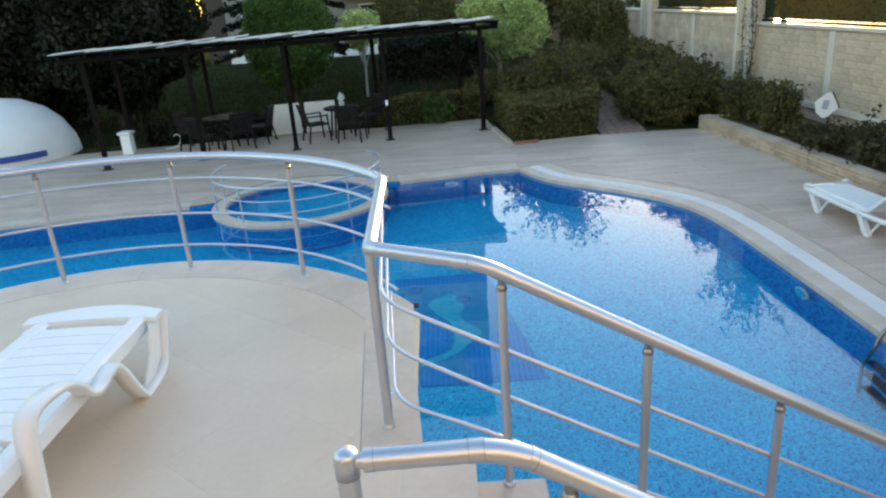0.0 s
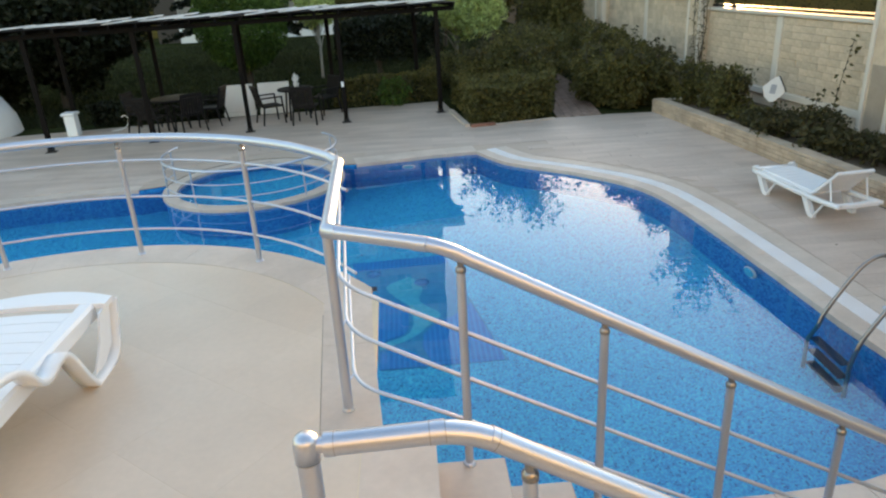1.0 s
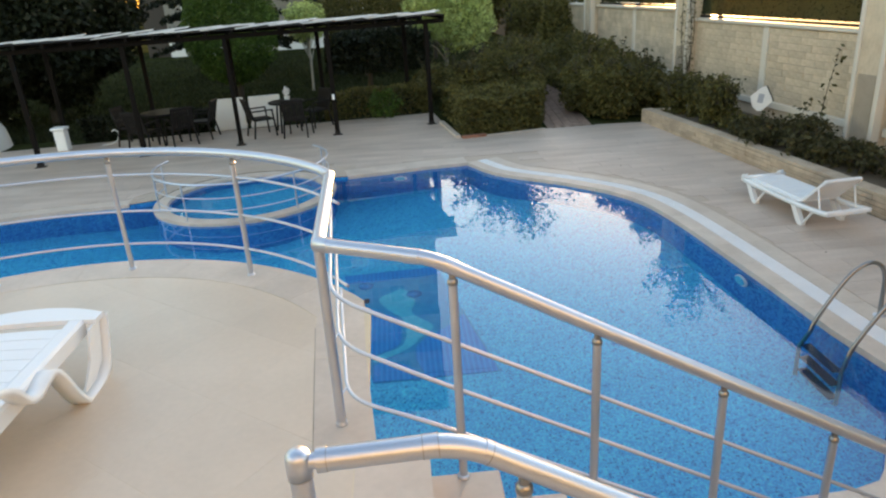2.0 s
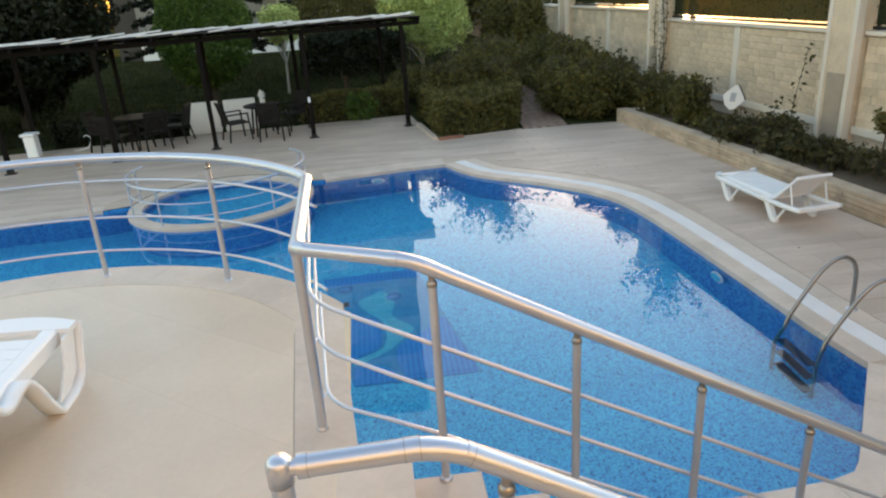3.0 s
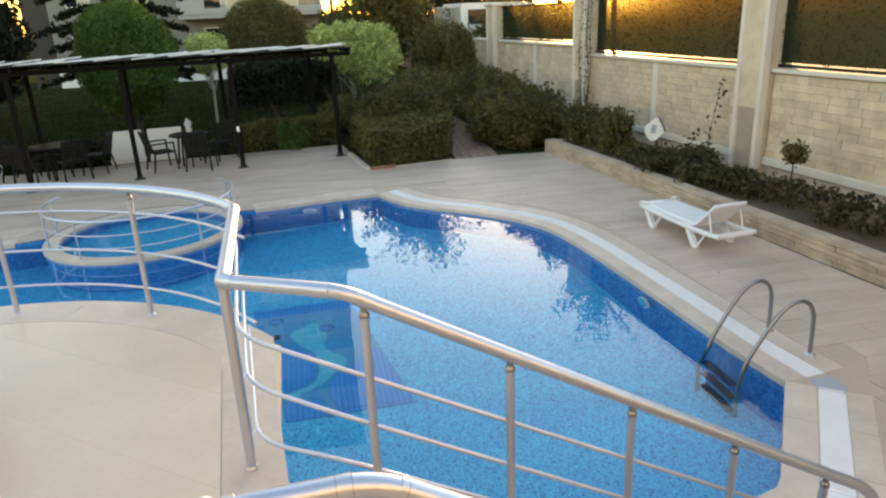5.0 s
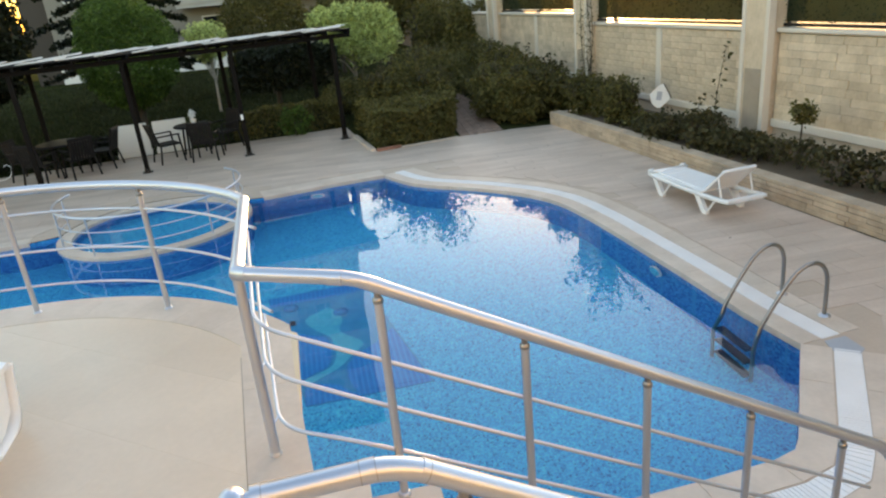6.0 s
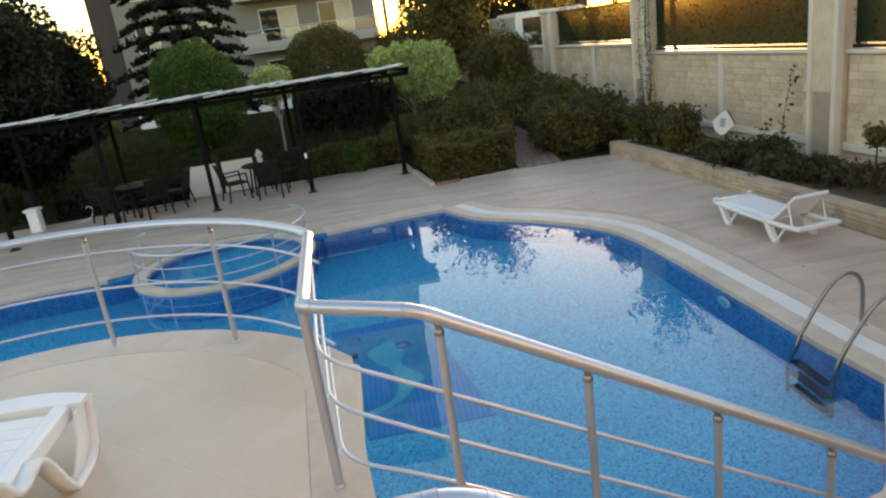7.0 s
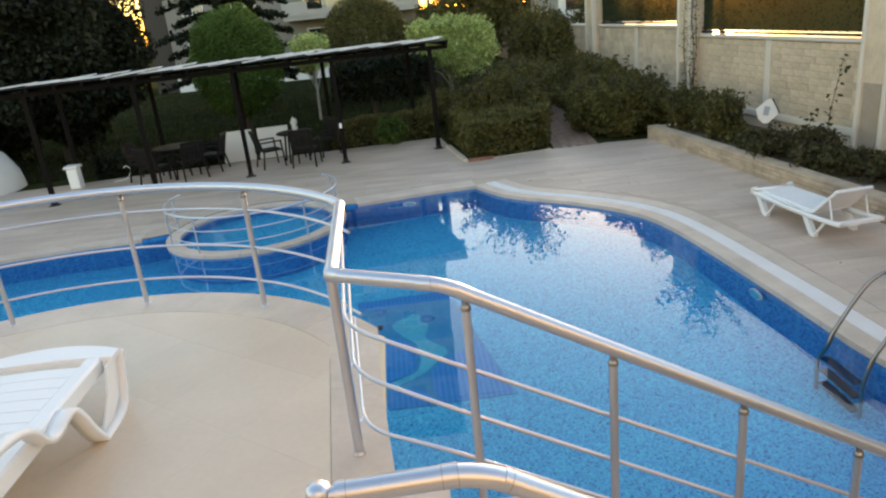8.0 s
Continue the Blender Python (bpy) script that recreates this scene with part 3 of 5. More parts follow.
def rounded(points, r=0.12, n=6):
    """A path with its corners rounded off."""
    pts = [Vector(p) for p in points]
    out = [pts[0]]
    for a, b, c in zip(pts, pts[1:], pts[2:]):
        k = min(r, (a - b).length * 0.45, (c - b).length * 0.45)
        p, q = b + (a - b).normalized() * k, b + (c - b).normalized() * k
        out += [p.lerp(b, t).lerp(b.lerp(q, t), t) for t in (i / n for i in range(n + 1))]
    return out + [pts[-1]]


RAIL_R = 2.165
BEND = (-0.42, 3.84)
ELBOW = (-0.375, 2.70)
SLOPE0, SLOPE1 = Vector((0.085, 2.455, T + 0.895)), Vector((2.63, 2.405, 0.845))
slope = (SLOPE1 - SLOPE0) / (SLOPE1 - SLOPE0).length
railing = thing("terrace_railing", "brushed steel railing round the terrace edge and down the stairs", "railing")
arc_path = [(x, y, T + 0.90) for x, y in arc(CX, CY, RAIL_R, 215, 30, 60)]
part("handrail", thicken(rounded(arc_path[:-1] + [(*BEND, T + 0.90)], 0.02), 0.030), steel, railing)
part("handrail", thicken([(*BEND, T + 0.90), (*ELBOW, T + 0.90)], 0.031), steel, railing)
part("elbow_joint", Mesh().tube([(ELBOW[0], ELBOW[1] + 0.05, T + 0.90), (ELBOW[0], ELBOW[1], T + 0.90), (ELBOW[0] + 0.045, ELBOW[1] - 0.02, T + 0.90)], 0.035), steel, railing)
part("bend_joint", Mesh().tube([(BEND[0] - 0.03, BEND[1] + 0.06, T + 0.90), (*BEND, T + 0.90), (BEND[0], BEND[1] - 0.05, T + 0.90)], 0.034), steel, railing)
part("handrail", thicken(rounded([(*ELBOW, T + 0.90), SLOPE0, SLOPE1, SLOPE1 + Vector((0.09, 0, -0.13))], 0.07), 0.030), steel, railing)
for p, q in ((SLOPE0 - Vector((0.10, -0.05, 0)), SLOPE0 - Vector((0.04, -0.02, 0))), (SLOPE0 + slope * 0.05, SLOPE0 + slope * 0.11)):
    part("collar", thicken([p, q], 0.0315), steel, railing)


def post(parent, x, y, z0, z1, r=0.0185, bracket=True):
    p = part("post", Mesh().tube([(x, y, z0), (x, y, z1 - 0.058)], r, 14), steel, parent)
    part("base_cap", Mesh().lathe([(0.029, 0), (0.029, 0.008), (0.024, 0.014), (r, 0.017)], (x, y, z0), 16), steel, p)
    if bracket:
        part("bracket", Mesh().tube([(x, y, z1 - 0.058), (x, y, z1 - 0.02)], 0.014, 10).lathe([(0.016, 0), (r + 0.003, 0.004), (r + 0.003, 0.02), (0.014, 0.028)], (x, y, z1 - 0.078), 14), ladder_steel, p)


post(railing, *ELBOW, T, T + 0.90 + 0.05, 0.023, False)
for a in (58.0, 85.0, 110.5, 136, 161, 186, 210):
    post(railing, CX + RAIL_R * math.cos(radians(a)), CY + RAIL_R * math.sin(radians(a)), T, T + 0.90)
for x in (0.165, 0.752, 1.315, 1.85, 2.38):
    t = (x - SLOPE0.x) / slope.x
    top = SLOPE0 + slope * t
    k = math.ceil((x - X0) / RUN)
    post(railing, x, top.y, max(0.0, T - RISE * k), top.z)
for h, hs, turn_x, turn_z in ((0.735, 0.585, -0.356, 1.985), (0.46, 0.362, -0.346, 1.752), (0.205, 0.14, -0.338, 1.462)):
    line = [(x, y, T + h) for x, y in arc(CX, CY, RAIL_R, 215, 32, 50)]
    part("rail_bar", thicken(line + [(BEND[0] + 0.035, BEND[1] - 0.02, T + h)], 0.0095, 8), steel, railing)
    first = SLOPE0 + Vector((-0.03, 0.03, hs - 0.93))
    down = SLOPE1 + Vector((-0.05, 0, hs - 0.90 + 0.07))
    path = [(BEND[0] - 0.012, BEND[1] - 0.01, T + h - 0.015), (turn_x, 2.72, turn_z), tuple(first), tuple(down)]
    part("rail_bar", thicken(rounded(path, 0.15, 8), 0.0095, 8), steel, railing)
    part("bar_bracket", thicken([(ELBOW[0], ELBOW[1] + 0.02, turn_z + 0.006), (turn_x - 0.008, ELBOW[1] + 0.11, turn_z + 0.006)], 0.005, 6), steel, railing)

seam_mat = material("seam", (0.34, 0.34, 0.35), 0.5, 0.8, 0.05, 4, 60, 0)
near = thing("stair_railing", "brushed steel handrail on the house side of the stairs", "railing")
N0, N1 = Vector((-0.290, 1.31, 2.219)), Vector((0.088, 1.31, 2.231))
fall = Vector((1, 0, -0.585)).normalized()
N2 = N1 + fall * 2.75
flat = (N1 - N0).normalized()
part("handrail", thicken(rounded([N0 + flat * 0.05, N1, N2], 0.09), 0.0290, 16), steel, near)
part("upright", thicken([(N0.x, N0.y, T), (N0.x, N0.y, T + 0.845)], 0.0275, 16), steel, near)
part("base_cap", Mesh().lathe([(0.045, 0), (0.045, 0.008), (0.036, 0.016), (0.028, 0.018)], (N0.x, N0.y, T), 18), steel, near)
part("elbow_joint", Mesh().lathe([(0.0275, 0), (0.0305, 0.001), (0.0305, 0.048), (0.029, 0.058), (0.023, 0.067), (0.012, 0.072), (0.002, 0.073)], (N0.x, N0.y, 2.181), 20), steel, near)
part("neck", thicken([N0, N0 + flat * 0.06], 0.020, 14), steel, near)
part("collar", thicken([N0 + flat * 0.042, N0 + flat * 0.066], 0.0305, 16), steel, near)
part("collar", thicken([N0 + flat * 0.290, N0 + flat * 0.325], 0.0298, 16), steel, near)
part("collar", thicken([N1 + fall * 0.055, N1 + fall * 0.085], 0.0298, 16), steel, near)
for p, q in ((N0 + flat * 0.0665, flat), (N0 + flat * 0.289, flat), (N0 + flat * 0.326, flat), (N1 + fall * 0.075, fall), (Vector((N0.x, N0.y, 2.180)), Vector((0, 0, 1)))):
    part("seam", thicken([p - q * 0.001, p + q * 0.001], 0.0303 if q.z < 0.9 else 0.0308, 16), seam_mat, near, "dark joint line")
for x in (0.235, 0.82, 1.4, 1.98):
    top = N1 + fall * ((x - N1.x) / fall.x)
    k = math.ceil((x - X0) / RUN)
    post(near, x, top.y, max(0.0, T - RISE * k), top.z, 0.019)

# ---------- boundary wall, fence and planter ----------
WA = radians(-5)
wall_m = Matrix.Translation((7.9, 10.98, 0)) @ Matrix.Rotation(-WA, 4, "Z")     # local y runs along the wall, local -x faces the pool
PILASTERS = (-12.9, -6.5, -0.15, 6.15, 12.6, 19.0)
wall = thing("boundary_wall", "tall limestone clad garden wall with pilasters", "wall", wall_m, kind="structure")
for y0, y1 in zip(PILASTERS, PILASTERS[1:]):
    cap = 2.05 if y0 < 6 else 2.25
    part("panel", Mesh().box(0.03, 0.30, y0 + 0.3, y1 - 0.3, -0.3, cap), wall_render, wall)
    part("cap", Mesh().box(-0.06, 0.36, y0 + 0.3, y1 - 0.3, cap, cap + 0.07, c=0.015), moulding, wall)
    part("plinth", Mesh().box(-0.045, 0.03, y0 + 0.3, y1 - 0.3, 0.46 if y0 < 6 else 0.62, 0.60 if y0 < 6 else 0.78, c=0.012), moulding, wall)
    mid = (y0 + y1) / 2
    part("strip", Mesh().box(-0.03, 0.03, mid - 0.09, mid + 0.09, 0.60 if y0 < 6 else 0.78, cap, c=0.01), moulding, wall)
for y in PILASTERS:
    top = 3.40 if y > 10 else 4.22
    p = part("pilaster", Mesh().box(-0.22, 0.36, y - 0.3, y + 0.3, -0.3, top), stone_joined, wall, "limestone pilaster")
    part("edge_moulding", Mesh().box(-0.25, -0.10, y - 0.33, y - 0.24, 0.0, top, c=0.01), moulding, p)
    part("edge_moulding", Mesh().box(-0.25, -0.10, y + 0.24, y + 0.33, 0.0, top, c=0.01), moulding, p)
    part("inset", Mesh().box(-0.226, -0.21, y - 0.20, y + 0.20, 0.3, 1.45, c=0.004), inset_stone, p, "darker stone inset")
    part("pilaster_cap", Mesh().box(-0.30, 0.44, y - 0.38, y + 0.38, top, top + 0.10, c=0.02), moulding, p)
for y0, y1 in zip(PILASTERS, PILASTERS[1:]):
    cap = 2.05 if y0 < 6 else 2.25
    if y0 > 12:
        continue
    top = 3.35 if y0 > 6 else 4.10
    fence = thing("fence_panel", "green artificial hedge fence panel on the wall", "fence", wall_m, "fence panels on the wall")
    ys, zs = rng.uniform(y0, y1, 6000), rng.uniform(cap + 0.15, top + 0.02, 6000)
    part("greenery", Mesh().leaves(np.stack([0.10 + rng.uniform(-0.025, 0.025, 6000), ys, zs], 1), 0.045, 0.5, 0.35), leaf_fence, fence)
    part("backing", Mesh().box(0.13, 0.14, y0, y1, cap + 0.16, top), net_fence, fence, "thin green netting")
    for z in (cap + 0.085, top):
        part("fence_rail", Mesh().box(0.08, 0.15, y0 + (0.3 if z < 3 else 0), y1 - (0.3 if z < 3 else 0), z, z + 0.05), iron, fence)
    for y in (y0 + 0.33, y1 - 0.33):
        part("fence_post", Mesh().box(0.15, 0.19, y - 0.02, y + 0.02, cap + 0.07, top), iron, fence)
    for k in range(12):
        y = y0 + 0.55 + (y1 - y0 - 1.1) * k / 11
        pts = [(0.11, y + 0.22 * math.cos(t) * (1 - t / 9), top + 0.12 + 0.11 * math.sin(t) * (1 - t / 9)) for t in (i * 0.5 for i in range(16))]
        part("scroll", Mesh().tube(pts, 0.009, 5), iron, fence)

planter = thing("planter_wall", "low planter wall clad in thin stacked stone", "wall", kind="structure")
PB = [(5.60, 15.30), (6.00, 11.25), (6.24, 8.4), (6.52, 5.0), (6.68, 3.0)]
part("core", Mesh().band(offset(PB, -0.03), offset(PB, -0.20), -0.1, 0.27), wall_render, planter)
part("end_core", Mesh().box(5.63, 7.4, 15.27, 15.42, -0.1, 0.27), wall_render, planter)
pieces_along(PB, 0.0, -0.24, 0.27, 0.31, 0.5, 0.006, "cap_stone", planter_stone, planter)
slips = Mesh()
for row in range(4):
    z0 = 0.002 + row * 0.067
    for a, b in zip(PB, PB[1:]):
        length = math.dist(a, b)
        s = -0.1 * (row % 2)
        while s < length:
            w = rng.uniform(0.16, 0.34)
            s0, s1 = max(0, s), min(length, s + w - 0.006)
            if s1 - s0 > 0.03:
                p, q = Vector(a).lerp(Vector(b), s0 / length), Vector(a).lerp(Vector(b), s1 / length)
                nrm = Vector((-(q - p).y, (q - p).x)).normalized() * -1
                d = rng.uniform(0.0, 0.016)
                f, g = nrm * d, nrm * -0.035
                slips.add([(*(p + f), z0), (*(q + f), z0), (*(q + g), z0), (*(p + g), z0), (*(p + f), z0 + 0.06), (*(q + f), z0 + 0.06), (*(q + g), z0 + 0.06), (*(p + g), z0 + 0.06)],
                          [(0, 1, 5, 4), (4, 5, 6, 7), (0, 3, 2, 1), (1, 2, 6, 5), (3, 0, 4, 7)])
            s += w
part("stone_slip", slips, planter_stone, planter, kind="stuff")
setting("planter_soil", Mesh().prism([(5.75, 15.4), (6.12, 11.25), (6.36, 8.4), (6.80, 3.0), (8.6, 3.0), (7.5, 15.4)], -0.1, 0.24), soil, "dry soil of the planter bed", "soil")

# ---------- plants ----------
def blob(n, c, r, hollow=0.55, lumps=0.25, flat=0.0):
    """Places of leaves in a lumpy round mass, denser towards the outside."""
    d = rng.normal(size=(n, 3))
    d /= np.linalg.norm(d, axis=1)[:, None]
    f = 1 + lumps * np.array([noise.noise(Vector((p[0] * 2.3 + c[0], p[1] * 2.3 + c[1], p[2] * 2.3))) for p in d])
    rad = (hollow + (1 - hollow) * rng.uniform(0, 1, n) ** 0.6) * f
    p = d * rad[:, None] * np.asarray(r)
    if flat:
        p[:, 2] = np.maximum(p[:, 2], -flat)
    return p + np.asarray(c)


def limbs(mesh, base, height, reach, count, r):
    tips = []
    for k in range(count):
        a = 2 * math.pi * (k + rng.uniform(-0.3, 0.3)) / count
        s = rng.uniform(0.6, 1.0)
        p0 = Vector(base) + Vector((0, 0, height * rng.uniform(0.35, 0.7)))
        p2 = p0 + Vector((math.cos(a) * reach * s, math.sin(a) * reach * s, height * rng.uniform(0.2, 0.5)))
        p1 = p0.lerp(p2, 0.5) + Vector((0, 0, height * 0.06))
        mesh.tube([p0, p1, p2], r * 0.5, 6, r1=r * 0.15)
        tips.append(p2)
    return tips


def topiary(name, label, x, y, z_mid, r, rz, mat, leaf=0.13, n=16000, trunk=0.12, bark_mat=None, lumps=0.12, category="tree"):
    t = thing(name, label, category)
    m = Mesh().tube([(x, y, -0.05), (x + 0.03, y, z_mid * 0.5), (x, y, z_mid)], trunk, 8, r1=trunk * 0.6)
    limbs(m, (x, y, 0), z_mid, r * 0.8, 7, trunk)
    part("trunk", m, bark_mat or bark, t)
    part("crown", Mesh().leaves(blob(n, (x, y, z_mid), (r, r, rz), 0.6 if lumps < 0.3 else 0.35, lumps), leaf), mat, t)
    return t


def shrub(name, label, x, y, rx, ry, h, mat, n, leaf=0.09, z=0.0, lumps=0.4, category="shrub", group=""):
    t = thing(name, label, category, group=group)
    stems = Mesh()
    for k in range(6):
        a = rng.uniform(0, 6.28)
        stems.tube([(x + 0.1 * math.cos(a), y + 0.1 * math.sin(a), z - 0.05), (x + rx * 0.3 * math.cos(a), y + ry * 0.3 * math.sin(a), z + h * 0.4), (x + rx * 0.6 * math.cos(a), y + ry * 0.6 * math.sin(a), z + h * 0.75)], 0.02, 5, r1=0.006)
    part("stem", stems, bark, t, kind="stuff")
    pts = blob(n, (x, y, z + h * 0.5), (rx, ry, h * 0.52), 0.45, lumps)
    pts[:, 2] = np.maximum(pts[:, 2], z + 0.03)
    part("crown", Mesh().leaves(pts, leaf), mat, t)
    return t


def sprigs(t, places, h, mat, leaf=0.08):
    """Loose upright shoots that break a shrub's outline."""
    stems, lv = Mesh(), Mesh()
    for x, y, z in places:
        dx, dy, hh = rng.uniform(-0.15, 0.15), rng.uniform(-0.15, 0.15), h * rng.uniform(0.5, 1.1)
        stems.tube([(x, y, z), (x + dx * 0.4, y + dy * 0.4, z + hh * 0.5), (x + dx, y + dy, z + hh)], 0.010, 5, r1=0.004)
        k = 26
        s = rng.uniform(0.25, 1.05, k)
        lv.leaves(np.stack([x + dx * s + rng.normal(0, 0.06, k), y + dy * s + rng.normal(0, 0.06, k), z + hh * s], 1), leaf)
    part("shoot", stems, bark, t, kind="stuff")
    part("shoot_leaves", lv, mat, t)


topiary("clipped_tree", "tall bright green clipped round tree behind the pergola", -5.15, 23.4, 2.30, 1.50, 1.78, leaf_bright, 0.075, 44000)
topiary("clipped_tree", "dark green clipped round tree near the white house", -1.05, 28.0, 2.35, 1.70, 1.85, leaf_hedge, 0.085, 38000)
t = thing("variegated_tree", "pale variegated spreading tree beyond the pergola end", "tree")
m = Mesh().tube([(1.75, 23.5, -0.05), (1.80, 23.5, 1.1), (1.70, 23.5, 2.2)], 0.07, 8, r1=0.04)
limbs(m, (1.75, 23.5, 0), 2.1, 1.1, 8, 0.07)
part("trunk", m, bark_pale, t)
lv = Mesh()
for cx, cy, cz, rx, rz, k in ((1.05, 23.5, 2.62, 0.62, 0.42, 3800), (1.75, 23.6, 2.66, 0.72, 0.50, 4600), (2.45, 23.4, 2.50, 0.80, 0.58, 5400), (2.30, 23.2, 1.85, 0.92, 0.72, 6400), (1.35, 23.3, 2.10, 0.75, 0.55, 4200), (2.95, 23.4, 2.05, 0.48, 0.62, 3000)):
    lv.leaves(blob(k, (cx, cy, cz), (rx, rx, rz), 0.4, 0.7), 0.085)
part("crown", lv, leaf_pale, t)
topiary("small_tree", "small pale green clipped tree with a thin pale trunk", -2.9, 24.8, 2.35, 0.78, 0.65, leaf_pale, 0.09, 6000, 0.05, bark_pale, 0.3)
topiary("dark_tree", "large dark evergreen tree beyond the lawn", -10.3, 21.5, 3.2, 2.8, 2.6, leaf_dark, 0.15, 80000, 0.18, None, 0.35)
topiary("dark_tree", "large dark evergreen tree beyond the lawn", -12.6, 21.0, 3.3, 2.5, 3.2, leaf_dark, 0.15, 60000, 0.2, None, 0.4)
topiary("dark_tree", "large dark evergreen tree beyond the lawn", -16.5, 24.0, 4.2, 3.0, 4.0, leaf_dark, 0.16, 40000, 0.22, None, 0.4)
topiary("dark_tree", "dark spreading tree in the corner of the garden", 3.5, 27.7, 3.3, 1.7, 1.8, leaf_hedge, 0.15, 12000, 0.15, None, 0.45)

topiary("garden_tree", "leafy green tree beside the apartment house", 2.0, 33.0, 2.45, 1.25, 1.15, leaf_hedge, 0.13, 16000, 0.1, None, 0.5)

topiary("cypress", "tall slender dark cypress by the garden corner", 5.3, 22.6, 1.5, 0.55, 1.35, leaf_hedge, 0.10, 9000, 0.08, None, 0.35)
# added trees that keep the low sun off the tent and pergola
for x, y, r, top in ((9.5, 62, 3.4, 9.0), (14.0, 60, 3.8, 9.0), (18.5, 63, 3.8, 9.2)):
    topiary("street_side_tree", "broad dark tree added far off to block the low sun", x, y, 4.7, r, top - 4.7, leaf_dark, 0.42, 7000, 0.25, None, 0.5)
for x, y, top in ((9.3, 31.9, 6.6), (10.6, 31.6, 7.7), (12.0, 31.0, 9.0)):
    topiary("street_tree", "leafy green tree standing along the street", x, y, top - 1.5, 1.25, 1.6, leaf_hedge, 0.17, 5000, 0.10, None, 0.5)

# loose leafy tree beyond the hedge bed
t = thing("leafy_tree", "tall tree with loose leafy branches beyond the shrubs", "tree")
m, lv = Mesh(), Mesh()
base = Vector((4.4, 27.0, 0))
m.tube([base - Vector((0, 0, 0.05)), base + Vector((0.1, 0, 2.2)), base + Vector((0.0, 0.05, 4.6))], 0.13, 8, r1=0.06)
for k in range(64):
    a, el = rng.uniform(0, 6.28), rng.uniform(-0.15, 1.35)
    start = base + Vector((0, 0, rng.uniform(4.0, 5.2)))
    ln = rng.uniform(1.2, 2.7)
    tip = start + ln * Vector((math.cos(a) * math.cos(el), math.sin(a) * math.cos(el), math.sin(el)))
    m.tube([start, start.lerp(tip, 0.55) + Vector((0, 0, 0.10)), tip], 0.024, 5, r1=0.005)
    k2 = 80
    s = rng.uniform(0.25, 1.05, k2)[:, None]
    lv.leaves(np.array(start)[None] + s * np.array(tip - start)[None] + rng.normal(0, 0.14, (k2, 3)), 0.14)
part("trunk", m, bark, t)
part("crown", lv, leaf_hedge, t)

# tree behind the wall with thin branches
t = thing("street_tree", "thin branched tree standing beyond the wall", "tree")
m, lv = Mesh(), Mesh()
base = Vector((8.6, 18.2, 0))
m.tube([base - Vector((0, 0, 0.1)), base + Vector((0.0, 0, 2.5)), base + Vector((-0.1, 0, 4.6))], 0.09, 8, r1=0.05)
for k in range(60):
    a, el = rng.uniform(0, 6.28), rng.uniform(0.0, 1.4)
    start = base + Vector((-0.05, 0, rng.uniform(3.8, 5.2)))
    ln = rng.uniform(0.9, 1.9)
    tip = start + ln * Vector((math.cos(a) * math.cos(el), math.sin(a) * math.cos(el), math.sin(el)))
    m.tube([start, start.lerp(tip, 0.5) + Vector((0, 0, 0.1)), tip], 0.022, 5, r1=0.005)
    s = rng.uniform(0.35, 1.05, 50)[:, None]
    lv.leaves(np.array(start)[None] + s * np.array(tip - start)[None] + rng.normal(0, 0.11, (50, 3)), 0.13)
part("trunk", m, bark, t)
part("crown", lv, leaf_hedge, t)

# tall conifer with tiers of drooping branches
t = thing("tiered_conifer", "tall dark conifer with flat tiers of drooping branches", "tree")
m, lv = Mesh(), Mesh()
tx, ty = -7.0, 31.2
m.tube([(tx, ty, -0.1), (tx, ty, 5), (tx, ty, 11.5)], 0.22, 8, r1=0.05)
for z in np.arange(1.3, 11.3, 0.62):
    reach = 3.5 * (1 - z / 15.5)
    for k in range(9):
        a = 2 * math.pi * k / 9 + z * 1.7 + rng.uniform(-0.15, 0.15)
        s = reach * rng.uniform(0.8, 1.1)
        dr = Vector((math.cos(a), math.sin(a), 0))
        pts = [Vector((tx, ty, z)) + dr * s * u + Vector((0, 0, 0.25 * math.sin(u * 3.0) - 0.18 * u)) for u in (0, 0.35, 0.7, 1.0)]
        m.tube(pts, 0.04, 5, r1=0.012)
        u = rng.uniform(0.10, 1.03, 320)
        w = rng.normal(0, 0.16, (320, 3)) * (1.25 - u)[:, None]
        w[:, 2] = np.abs(rng.normal(0, 0.10, 320))
        pos = np.array([[tx + dr.x * s * q, ty + dr.y * s * q, z + 0.25 * math.sin(q * 3.0) - 0.18 * q] for q in u]) + w
        lv.leaves(pos, 0.21, 0.4, 0.5)
part("trunk", m, bark, t)
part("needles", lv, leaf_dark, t)

